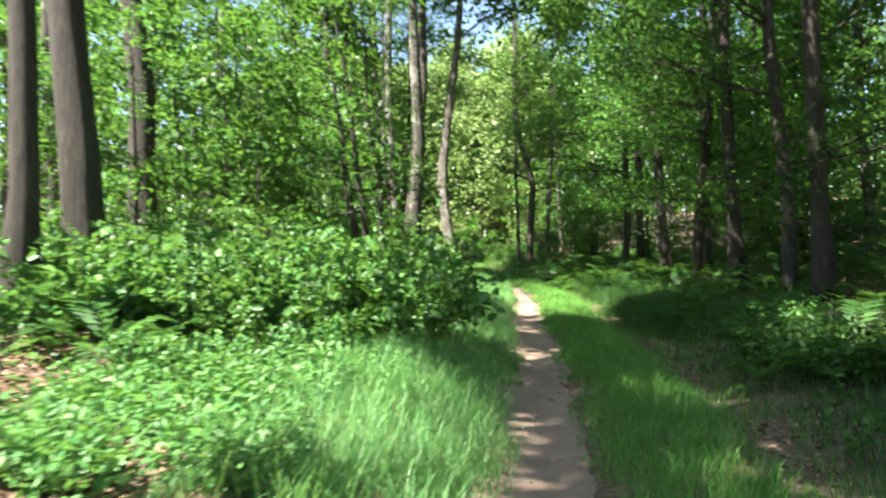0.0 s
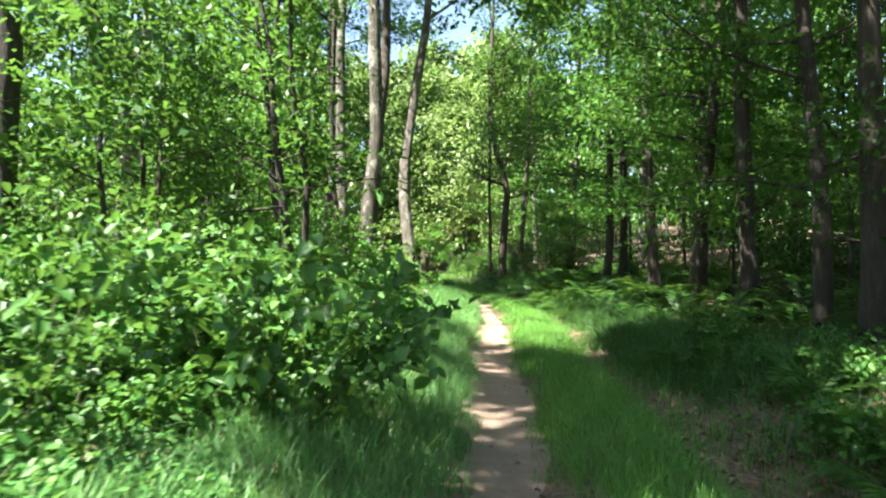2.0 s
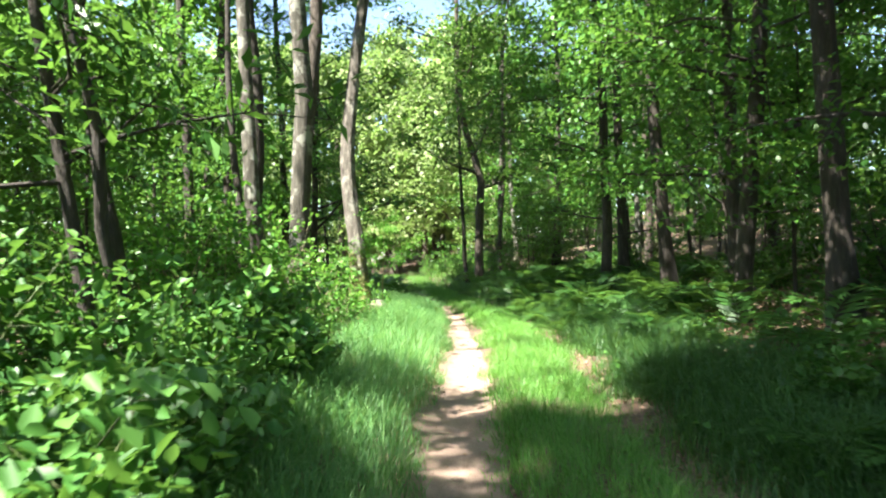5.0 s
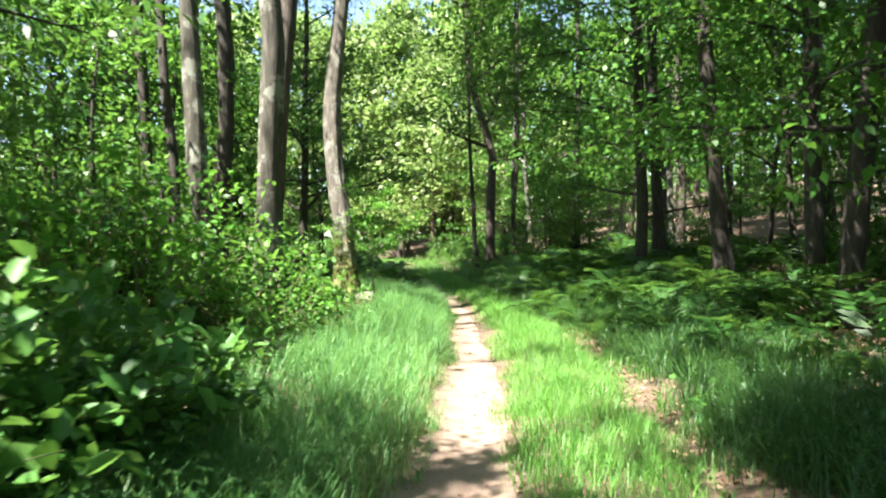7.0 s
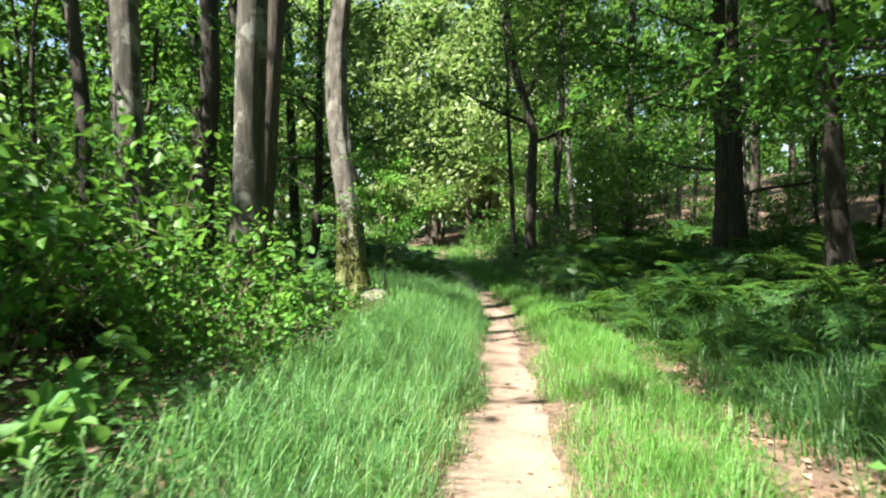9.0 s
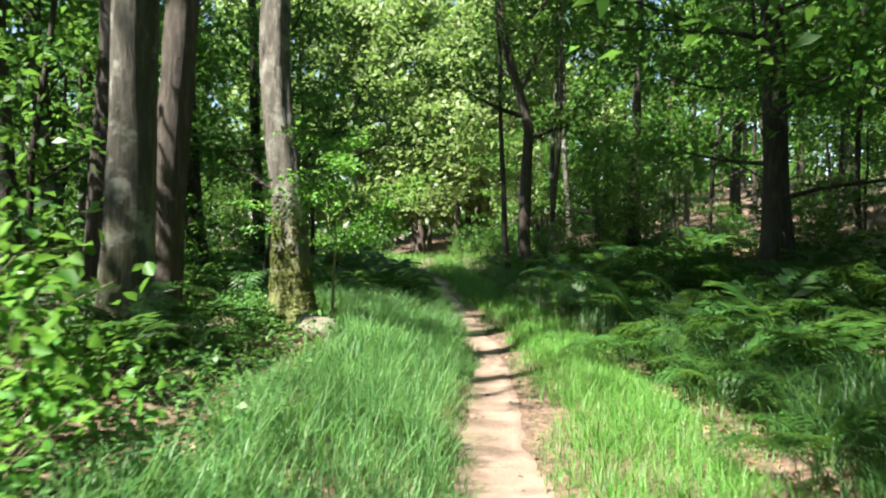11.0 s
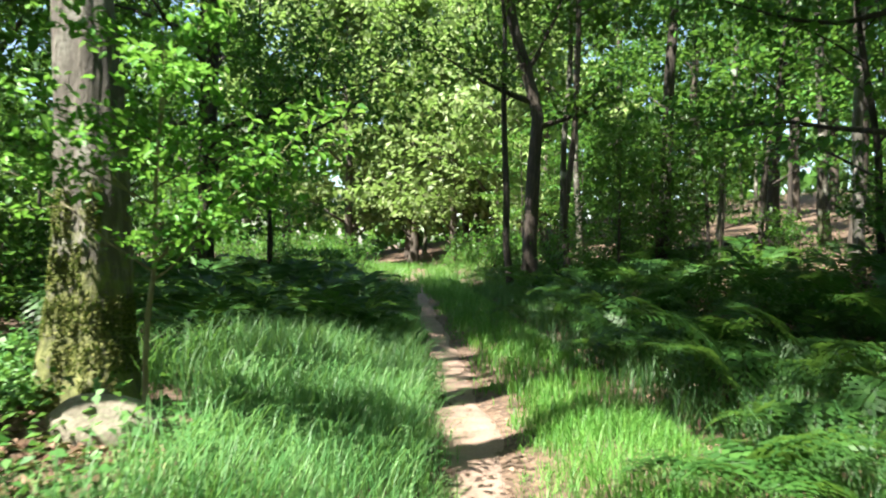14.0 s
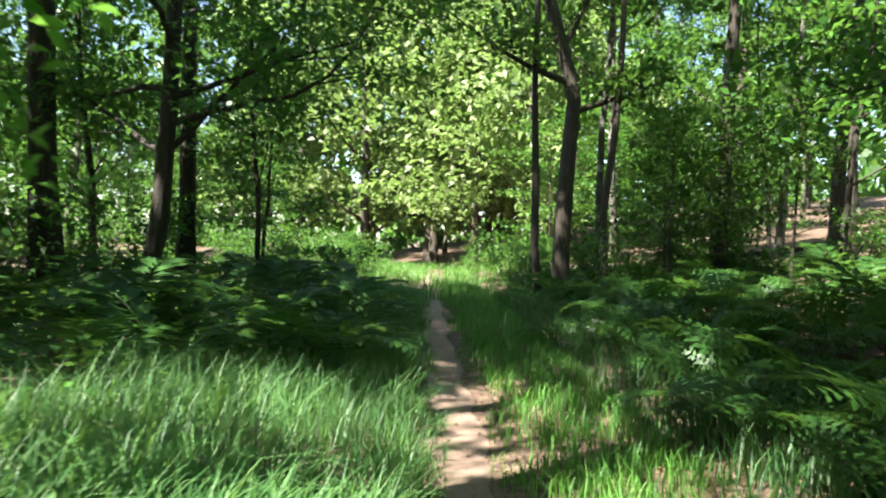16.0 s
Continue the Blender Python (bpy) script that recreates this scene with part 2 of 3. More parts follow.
    rng = np.random.default_rng(seed)
    tree = thing("tree", label, "tree", group)
    n = 12 if sides < 10 else 30
    f0 = np.linspace(0, 1, n) ** (1.0 if sides < 10 else 1.9)
    if line is None:
        wob = np.cumsum(rng.normal(size=(9, 2)) * 0.022 * height / 9 * 3, 0)
        wob -= wob[0]
        wob = np.stack([np.interp(f0, np.linspace(0, 1, 9), wob[:, k]) for k in range(2)], 1)
        line = np.stack([lean[0] * f0 + wob[:, 0], lean[1] * f0 + wob[:, 1], height * f0 - 0.25 * (1 - f0)], 1)
    else:
        line = np.array(line, float)
        g = (line[:, 2] - line[0, 2]) / (line[-1, 2] - line[0, 2])
        line = np.stack([np.interp(f0, g, line[:, k]) for k in range(3)], 1)
    rad = radius * (1 - 0.8 * f0 ** 1.15)
    v, q = tube(line, rad, sides, 0.05, rng, flare)
    part("trunk", mesh_of("trunk", v, [q], bark, True), tree)
    anchors, outs = [], []
    for i in range(limbs + len(boughs)):
        f = crown_from + (0.97 - crown_from) * (i + 0.5 * rng.random()) / limbs
        az = i * 2.4 + rng.normal() * 0.4
        up = limb_tilt * (0.6 + 0.8 * rng.random()) + 0.5 * f
        d = np.array((math.cos(az), math.sin(az), up))
        span = reach * (1.1 - 0.65 * min(1.0, max(0.0, (f - crown_from) / (1 - crown_from))) ** 1.5) * rng.uniform(0.7, 1.15)
        if clear is not None and d[0] * clear[0] + d[1] * clear[1] > 0.1:
            span *= clear[2]
        if i >= limbs:
            f, d, span = boughs[i - limbs][0], np.array(boughs[i - limbs][1:]), math.hypot(*boughs[i - limbs][1:])
        rb = thick * np.interp(f, f0, rad)
        n = 5 if rb < 0.03 else 7
        bough = bent(rng, [np.interp(f, f0, line[:, k]) for k in range(3)], d, span, n, rise - 0.04, 0.13)
        pieces = [tube(bough, rb * np.linspace(1, 0.12, n), 4 if n == 5 else 6)]
        for k in range(twigs):
            g = 0.25 + 0.75 * (k + rng.random()) / twigs
            b = along(bough, min(g, 0.999))
            dd = unit(bough[-1] - bough[0]) * 0.5 + rng.normal(size=3) * np.array((0.8, 0.8, 0.35)) + UP * 0.1
            twig = bent(rng, b, dd, span * rng.uniform(0.18, 0.42), 3, 0.0, 0.18)
            pieces.append(tube(twig, rb * 0.28 * np.linspace(1, 0.2, 3), 3))
            for e in (twig[-1], twig[1]):
                anchors.append(e)
                outs.append(unit(dd))
        v, q = joined(pieces)
        part("limb", mesh_of("limb", v, [q], bark, True), tree)
    v, q = spray(rng, np.array(anchors), np.array(outs), per, spread, flat, size, aspect, 0.25, height < 5.4 and not group)
    part("crown", mesh_of("crown", v, [q], leaf), tree)
    return tree


def make_shrub(name, label, category, seed, stems, height, radius, per, size, leaf, bark, group="", spread=0.1, aspect=0.62, arch=0.0):
    """A thicket of thin stems that carry leaves along their length."""
    rng = np.random.default_rng(seed)
    bush = thing(name, label, category, group)
    anchors, outs, pieces = [], [], []
    for i in range(stems):
        az = rng.random() * 2 * np.pi
        r0 = radius * 0.35 * math.sqrt(rng.random())
        d = np.array((math.cos(az) * 0.55, math.sin(az) * 0.55, 1.0))
        h = height * rng.uniform(0.65, 1.1)
        stem = bent(rng, (r0 * math.cos(az), r0 * math.sin(az), -0.05), d, h, 6, -arch, 0.12)
        pieces.append(tube(stem, np.linspace(0.011, 0.003, 6), 3))
        for k in range(5):
            b = along(stem, 0.25 + 0.15 * k + 0.1 * rng.random())
            dd = unit(rng.normal(size=3) * np.array((1, 1, 0.3)) + UP * 0.15)
            e = b + dd * radius * rng.uniform(0.12, 0.4)
            pieces.append(tube(np.array([b, e]), (0.004, 0.002), 3))
            for g in (0.5, 1.0):
                anchors.append(b + (e - b) * g)
                outs.append(dd)
        anchors.append(stem[-1])
        outs.append(d)
    v, q = joined(pieces)
    part("cane_work", mesh_of("cane_work", v, [q], bark, True), bush)
    v, q = spray(rng, np.array(anchors), np.array(outs), per, spread, 0.7, size, aspect, 0.25, name != "bush")
    part("foliage", mesh_of("foliage", v, [q], leaf), bush)
    return bush


def frond_mesh(seed, length, mat, n=18, steps=4):
    """A bracken frond: an arching rib with tapering toothed leaflets on both sides."""
    rng = np.random.default_rng(seed)
    s = np.linspace(0, 1, n)
    rib = np.stack([length * (s - 0.12 * s ** 3), np.zeros(n) + 0.03 * length * np.sin(s * 3 + seed), length * (0.62 * s - 0.62 * s ** 2.3)], 1)
    rv, rq = tube(rib, np.linspace(0.006, 0.0015, n), 3)
    t = unit(np.gradient(rib, axis=0))
    cs, axs, nos, ls, ws = [], [], [], [], []
    for i in range(n // 5, n):
        for side in (-1, 1):
            reach = length * 0.3 * math.sin(math.pi * min(1, (1.04 - s[i]) * 1.08)) ** 0.8 * (1 if s[i] > 0.3 else 0.8) + 0.01
            out = unit(np.array((0.35 * t[i, 0], side, 0.1 * rng.normal())) + t[i] * 0.3)
            nor = unit(np.cross(t[i], out) * -side + rng.normal(size=3) * 0.15)
            nor = nor if nor[2] > 0 else -nor
            if steps == 1:
                cs.append(rib[i] + out * reach * 0.5 - UP * 0.02 * length)
                axs.append(out)
                nos.append(nor)
                ls.append(reach)
                ws.append(min(reach * 0.4, length * 1.1 / n))
                continue
            for k in range(steps):
                f = (k + 0.5) / steps
                p = rib[i] + out * reach * f - UP * 0.05 * length * f * f
                w = reach * 0.34 * (1 - f * 0.75)
                for s2 in (-1, 1):
                    ax = unit(np.cross(nor, out) * s2 + out * 0.55)
                    cs.append(p + ax * w * 0.5)
                    axs.append(ax)
                    nos.append(nor)
                    ls.append(w * 1.15)
                    ws.append(w * 0.55)
    lv, lq = leaves(np.array(cs), np.array(axs), np.array(nos), np.array(ls), np.array(ws), 0.05)
    v, q = joined([(rv, rq), (lv, lq)])
    return mesh_of("frond", v, [q], mat)


def make_fern(label, seed, fronds, meshes, group):
    """A bracken plant: fronds that spread from one root."""
    rng = np.random.default_rng(seed)
    fern = thing("fern", label, "fern", group)
    for i in range(fronds):
        ob = part("frond", meshes[i % len(meshes)], fern)
        ob.matrix_basis = pose(0, 0, 0, rng.uniform(-12, 12), -rng.uniform(8, 42), i * 360 / fronds + rng.uniform(-25, 25)) @ Matrix.Diagonal((*([rng.uniform(0.75, 1.15)] * 3), 1))
    return fern


def blades(rng, base, height, width, lean, mat, name):
    """Curved grass blades, three faces each."""
    n = len(base)
    az = rng.random(n) * 2 * np.pi
    out = np.stack([np.cos(az), np.sin(az), np.zeros(n)], 1)
    side = np.stack([-np.sin(az), np.cos(az), np.zeros(n)], 1)
    h = height[:, None]
    b = (lean * rng.uniform(0.3, 1.5, n))[:, None] * h
    w = width * rng.uniform(0.7, 1.3, n)[:, None] * side
    if height.mean() < 0.25 or base[:, 1].min() > 23:
        tip = base + UP * h * 0.9 + out * b
        v = np.stack([base - UP * 0.03 - w, base - UP * 0.03 + w, base + UP * h * 0.6 + out * b * 0.35 + w * 0.7, base + UP * h * 0.6 + out * b * 0.35 - w * 0.7, tip], 1).reshape(-1, 3)
        k = np.arange(n)[:, None] * 5
        return mesh_of(name, v, [k + np.array([[0, 1, 2, 3]]), k + np.array([[3, 2, 4]])], mat)
    p0, p1, p2, p3 = base - UP * 0.03, base + UP * h * 0.45 + out * b * 0.2, base + UP * h * 0.82 + out * b * 0.6, base + UP * h * (1 - 0.25 * np.minimum(b / h, 1)) + out * b * 1.15
    v = np.stack([p0 - w, p0 + w, p1 + w * 0.85, p1 - w * 0.85, p2 + w * 0.5, p2 - w * 0.5, p3], 1).reshape(-1, 3)
    k = np.arange(n)[:, None] * 7
    quads = np.concatenate([k + np.array([[0, 1, 2, 3]]), k + np.array([[3, 2, 4, 5]])])
    return mesh_of(name, v, [quads, k + np.array([[5, 4, 6]])], mat)


# ---- plan of the ground ----
PATH_Y = (-40, -10, 0, 5, 10, 14.5, 17.5, 20, 22.5, 25, 29, 33, 45, 60, 90)
PATH_X = (-6.5, -1.7, 0.0, 0.8, 1.4, 1.74, 2.14, 2.4, 2.54, 2.68, 2.55, 2.3, 1.75, 0.7, -9)


def path_x(y):
    return np.interp(y, PATH_Y, PATH_X)


def relief(x, y):
    """The height of the ground: a level old cart track, a low bank on one side and a rising slope on the other."""
    x, y = np.asarray(x, float), np.asarray(y, float)
    u = x - path_x(y)
    left = np.interp(-u, (0.3, 0.7, 1.5, 2.5, 6.0, 40, 90), (0, 0.08, 0.34, 0.42, 0.62, 1.0, 1.5))
    right = np.interp(u, (1.3, 1.7, 2.2, 3.0, 4.5, 6.5, 14, 40, 90), (0.0, -0.02, 0.05, 0.2, 0.4, 0.75, 2.1, 6.5, 9.0))
    left = left * np.interp(y, (24.5, 30), (1.0, 0.35))
    z = np.where(u < 0, left, right)
    z = z + 0.045 * np.exp(-((u - 0.85) / 0.4) ** 2) - 0.03 * np.exp(-(u / 0.3) ** 2)
    rough = np.clip((np.abs(u) - 0.3) / 2, 0.15, 1)
    return z + rough * (0.06 * np.sin(x * 1.7 + 0.6 * y) * np.cos(y * 1.3 - x * 0.4) + 0.03 * np.sin(x * 4.1 - y * 2.7) + 0.02 * np.sin(y * 5.3 + x * 3.7))


def on_ground(points):
    p = np.asarray(points, float)
    return np.stack([p[:, 0], p[:, 1], relief(p[:, 0], p[:, 1])], 1)


def stretch(parts):
    return np.unique(np.concatenate([np.linspace(a, b, n) for a, b, n in parts]))


gx = stretch(((-600, -60, 12), (-60, -10, 30), (-10, 14, 110), (14, 60, 46), (60, 600, 12)))
gy = stretch(((-600, -40, 12), (-40, -4, 36), (-4, 45, 170), (45, 100, 40), (100, 600, 12)))
GX, GY = np.meshgrid(gx, gy)
GZ = relief(GX, GY)
idx = np.arange(GX.size).reshape(GX.shape)
quads = np.stack([idx[:-1, :-1], idx[:-1, 1:], idx[1:, 1:], idx[1:, :-1]], -1).reshape(-1, 4)
ground = new("ground", mesh_of("ground", np.stack([GX, GY, GZ], -1).reshape(-1, 3), [quads], SOIL, True))
tagged(ground, "brown forest floor of soil and dead leaves", "ground", "", "structure")

# The trodden path: a strip that lies on the floor, its rims sunk into the soil.
py = np.arange(-12, 75, 0.12)
rng = np.random.default_rng(3)
wl = np.convolve(rng.normal(size=len(py)), np.ones(7) / 7, "same") * 0.1
wr = np.convolve(rng.normal(size=len(py)), np.ones(7) / 7, "same") * 0.08
half_l = np.interp(py, (0, 9, 11, 13, 15, 18, 21, 24, 30), (0.56, 0.56, 0.6, 0.45, 0.46, 0.36, 0.28, 0.25, 0.24)) + wl
half_r = np.interp(py, (0, 8, 13, 15, 20, 24, 30), (0.24, 0.27, 0.36, 0.36, 0.2, 0.14, 0.12)) + wr
cols = np.array((-1.35, -1.0, -0.6, -0.2, 0.2, 0.6, 1.0, 1.35))
PU = np.where(cols[None] < 0, cols[None] * half_l[:, None], cols[None] * half_r[:, None])
PX = path_x(py)[:, None] + PU
PYY = np.repeat(py[:, None], len(cols), 1)
lift = np.where(np.abs(cols) > 1.2, -0.03, np.where(np.abs(cols) > 0.9, 0.006, 0.016))
PZ = relief(PX, PYY) + lift[None] + rng.normal(size=PX.shape) * 0.004 * (np.abs(cols) < 0.9)[None]
idx = np.arange(PX.size).reshape(PX.shape)
quads = np.stack([idx[:-1, :-1], idx[:-1, 1:], idx[1:, 1:], idx[1:, :-1]], -1).reshape(-1, 4)
path = new("path", mesh_of("path", np.stack([PX, PYY, PZ], -1).reshape(-1, 3), [quads], DIRT, True))
tagged(path, "narrow trodden path of pale pinkish sand", "path", "", "structure")

# ---- trees that stand by themselves ----


def place(ob, x, y, turn=0.0, scale=1.0, sink=0.0, tilt=0.0):
    ob.matrix_basis = pose(x, y, float(relief(x, y)) - sink, tilt, 0, turn) @ Matrix.Diagonal((scale, scale, scale, 1))
    return ob


def again(ob, x, y, turn=0.0, scale=1.0, sink=0.0, tilt=0.0):
    ob2 = copy_thing(ob, Matrix.Identity(4))
    return place(ob2, x, y, turn, scale, sink, tilt)


# (label, place, height, radius, bark, trunk line, where the crown begins, reach)
oak = place(make_tree("old oak with a mossy foot and grey bark beside the path", 11, 18, 0.2, BARK_MOSSY, LEAF_OAK, 0.5, 4.2, 10, 6, 30, 0.22, sides=28,
                line=((0.05, -0.1, -0.2), (0.0, 0, 0.5), (-0.05, 0.1, 1.4), (-0.25, 0.3, 2.8), (-0.3, 0.5, 4.0), (-0.1, 0.7, 6.0), (0.25, 0.9, 8.5), (0.4, 1, 11), (0.3, 1, 14), (0.3, 1, 17.5)), flare=1.15), 0.28, 24.35)
# Cushions of moss that cling to the roots and the lower trunk.
rng = np.random.default_rng(12)
bark_mesh = next(ob for ob in oak.children if ob.name.startswith("trunk")).data
tufts, ways = [], []
for poly in bark_mesh.polygons:
    z = poly.center.z
    if z > 1.75 or noise.noise(poly.center * 4.5) + 0.35 * noise.noise(poly.center * 11.0) < -0.28 + 0.3 * z:
        continue
    corners = np.array([bark_mesh.vertices[i].co for i in poly.vertices])
    k = int(poly.area * 9000) + 1
    w = rng.dirichlet(np.ones(len(corners)), k)
    tufts.append(w @ corners)
    ways.append(np.repeat(np.array(poly.normal)[None], k, 0))
tufts, ways = np.concatenate(tufts), np.concatenate(ways)
k = len(tufts)
L = rng.uniform(0.012, 0.034, k)
v, q = leaves(tufts + ways * 0.006, ways * 0.7 + rng.normal(size=(k, 3)) * 0.6 - UP * 0.25, ways + rng.normal(size=(k, 3)) * 0.7, L, L * 0.55)
tagged(part("moss", mesh_of("moss", v, [q], MOSS), oak, "yellow-green moss in ragged cushions"), "yellow-green moss in ragged cushions")
place(make_tree("thick beech with grey bark in half shade", 12, 19, 0.235, BARK_GREY, LEAF_BEECH, 0.66, 4.0, 10, 6, 30, 0.22, lean=(-0.5, 0.2), sides=14), -0.98, 22.75)
place(make_tree("dark straight beech close behind another trunk", 13, 19, 0.21, BARK_BROWN, LEAF_BEECH, 0.62, 4.0, 10, 6, 30, 0.22, lean=(0.1, 0.3), sides=12), -1.3, 24.4)
place(make_tree("slender grey beech leaning away from the path", 14, 17, 0.15, BARK_GREY, LEAF_BEECH, 0.66, 3.9, 10, 6, 28, 0.24, lean=(-0.7, 0.2)), -1.15, 20.7)
place(make_tree("thin dark tree in the shade of the beeches", 15, 9, 0.085, BARK_DARK, LEAF_BEECH, 0.75, 0.9, 5, 4, 8, 0.12, lean=(-0.3, 0)), -1.5, 19.6)
place(make_tree("dark tree behind the beeches", 16, 15, 0.2, BARK_DARK, LEAF_BEECH, 0.5, 3.0, 8, 5, 22, 0.14, lean=(-0.3, 0)), -2.6, 25.5)
place(make_tree("thick dark brown oak trunk among ferns", 17, 18, 0.29, BARK_DARK, LEAF_OAK, 0.85, 0.9, 4, 3, 4, 0.18, lean=(0.3, 0), sides=14), -5.1, 9.9)
place(make_tree("dark leaning oak with rough bark", 18, 17, 0.3, BARK_DARK, LEAF_OAK, 0.88, 0.9, 4, 3, 4, 0.18, lean=(-2.2, 0.2), sides=14), -6.0, 14.2)
place(make_tree("grey birch with pale bark in the wood", 19, 14, 0.22, BARK_BIRCH, LEAF_OAK, 0.78, 1.6, 5, 4, 6, 0.15, lean=(1.0, 0)), -7.9, 22.5)
place(make_tree("dark oak with a forked trunk at the bend of the path", 20, 18, 0.22, BARK_BROWN, LEAF_OAK, 0.45, 4.4, 11, 6, 34, 0.22, thick=0.55,
                line=((0.1, 0, -0.2), (0.08, 0, 1.5), (0.15, 0, 3.4), (0.25, 0, 5.0), (-0.15, 0, 6.3), (-0.55, 0, 7.6), (-0.85, 0, 10), (-0.8, 0, 14), (-0.8, 0, 17.5)),
                boughs=((0.36, 1.6, 0.3, 3.2), (0.31, -3.2, -0.5, 1.2), (0.27, 2.2, -0.6, 0.5))), 5.0, 40.0)
place(make_tree("dark thin oak beside a forked oak", 21, 12, 0.11, BARK_DARK, LEAF_OAK, 0.5, 2.4, 8, 5, 20, 0.17, lean=(-0.2, 0)), 4.55, 39.6)
place(make_tree("thin straight tree with dark bark near the bend", 22, 17, 0.1, BARK_BROWN, LEAF_OAK, 0.45, 3.2, 9, 6, 24, 0.2), 6.15, 39.7)
# Beeches on the right whose layered boughs hang down over the ferns.
for seed, height, x, y, lean in ((23, 16, 6.8, 18.6, 0.3), (231, 17, 8.3, 21.6, -0.2), (232, 16, 7.0, 13.8, 0.2), (233, 16, 7.0, 26.6, 0.1), (234, 16, 7.6, 9.4, 0.2)):
    place(make_tree("dark-stemmed beech with hanging layers of fine leaves", seed, height, 0.15, BARK_DARK, LEAF_BEECH, 0.11, 3.6, 24, 8, 30, 0.13,
                    limb_tilt=0.12, flat=0.22, spread=0.38, rise=0.0, lean=(lean, 0), thick=0.3,
                    boughs=((0.27, -3.2, -1.2, 0.9), (0.31, -3.0, 0.8, 1.0), (0.36, -3.6, -0.3, 1.2), (0.42, -3.6, -1.8, 1.0))), x, y)
place(make_tree("dark oak on the slope above the ferns", 24, 14, 0.24, BARK_DARK, LEAF_OAK, 0.4, 3.4, 9, 6, 24, 0.16, lean=(0.5, 0)), 14.9, 45.6)
place(make_tree("pale birch trunk on the slope", 25, 12, 0.13, BARK_BIRCH, LEAF_BEECH, 0.45, 2.6, 8, 5, 22, 0.15, lean=(0.4, 0)), 11.7, 42.8)
place(make_tree("grey crooked tree on the slope", 26, 13, 0.17, BARK_GREY, LEAF_OAK, 0.45, 3.0, 8, 5, 22, 0.15, lean=(-1.2, 0)), 13.2, 39.2)
place(make_tree("slender dark tree on the slope", 27, 13, 0.15, BARK_BROWN, LEAF_BEECH, 0.4, 2.8, 8, 5, 22, 0.14, lean=(-0.4, 0)), 11.4, 35.0)
place(make_tree("pale slender tree on the slope", 28, 12, 0.11, BARK_BIRCH, LEAF_BEECH, 0.45, 2.6, 8, 5, 22, 0.14, lean=(-0.3, 0)), 10.4, 33.2)
place(make_tree("dark oak with crooked low boughs on the slope", 35, 13, 0.17, BARK_DARK, LEAF_OAK, 0.3, 4.2, 9, 6, 28, 0.22, thick=0.75, limb_tilt=0.35), 13.2, 26.0)
# A young many-stemmed sweet chestnut whose twigs hang over the bank.
place(make_tree("young dark-stemmed chestnut with long drooping leaves", 31, 6.6, 0.075, BARK_DARK, LEAF_BEECH, 0.3, 2.6, 13, 6, 6, 0.19, lean=(-1.2, -0.5), spread=0.24, flat=0.35,
                limb_tilt=0.15, aspect=0.34, rise=0.0, clear=(0.8, 0.6, 0.32), boughs=((0.33, 2.0, -1.5, 0.25), (0.4, 1.5, -1.9, 0.6), (0.3, -1.6, -1.6, 0.2))), -1.3, 13.7)
place(make_tree("second dark stem of a young chestnut clump", 32, 6.4, 0.06, BARK_DARK, LEAF_YOUNG, 0.34, 2.1, 10, 6, 6, 0.18, lean=(-0.5, -0.9), spread=0.22, flat=0.35,
                limb_tilt=0.2, aspect=0.34, rise=0.0, clear=(0.8, 0.6, 0.32)), -1.05, 13.6)
place(make_tree("gnarled dark chestnut stem in the shade", 38, 6.0, 0.1, BARK_DARK, LEAF_BEECH, 0.4, 2.2, 8, 6, 6, 0.18, lean=(-0.9, -0.3), spread=0.22, flat=0.35,
                limb_tilt=0.15, aspect=0.34, rise=0.0, clear=(0.9, 0.4, 0.3), boughs=((0.5, 0.7, 1.7, 0.1), (0.6, 0.3, 2.0, 0.3))), -1.75, 15.4)
place(make_tree("dark forked oak with low boughs over the ferns", 34, 13, 0.14, BARK_DARK, LEAF_BEECH, 0.22, 3.8, 18, 8, 40, 0.13, lean=(0.2, 0), flat=0.25, thick=0.45, limb_tilt=0.15,
                boughs=((0.2, 2.6, 0.4, 2.2), (0.26, 3.2, 0.2, 1.0), (0.2, -2.5, 0.6, 1.2))), -2.1, 32.6)
# A sapling in front of the mossy oak.
place(make_tree("oak sapling with a thin pale stem and bright leaves", 33, 2.2, 0.02, STEM, LEAF_YOUNG, 0.45, 0.8, 9, 6, 16, 0.058, lean=(0.03, 0.1), spread=0.085, flat=0.3, limb_tilt=0.3,
                flare=0.1, sides=8, thick=0.6, boughs=((0.48, 0.85, -0.1, 0.75), (0.5, 0.7, 0.3, 0.45), (0.46, -0.9, 0.0, 0.65), (0.44, 0.55, -0.25, 0.12), (0.6, -0.75, -0.3, 0.3))), 0.84, 23.75)

# ---- the wood round about ----
TALL = [
    make_tree("tall oak with a full crown in the wood", 41, 14, 0.2, BARK_BROWN, LEAF_OAK, 0.3, 3.7, 10, 6, 33, 0.27, lean=(0.5, 0.3), group="trees of the wood", sides=8),
    make_tree("tall slender beech in the wood", 42, 15, 0.15, BARK_GREY, LEAF_BEECH, 0.24, 3.2, 11, 6, 30, 0.27, lean=(-0.4, 0.4), group="trees of the wood", flat=0.35, sides=8),
    make_tree("tall dark thin tree in the wood", 43, 13, 0.1, BARK_DARK, LEAF_BEECH, 0.26, 3.0, 9, 6, 32, 0.27, lean=(0.7, -0.2), group="trees of the wood", sides=7),
    make_tree("grey thin birch in the wood", 44, 13, 0.09, BARK_GREY, LEAF_OAK, 0.32, 2.8, 9, 6, 30, 0.27, lean=(-0.5, 0.1), group="trees of the wood", sides=7),
]
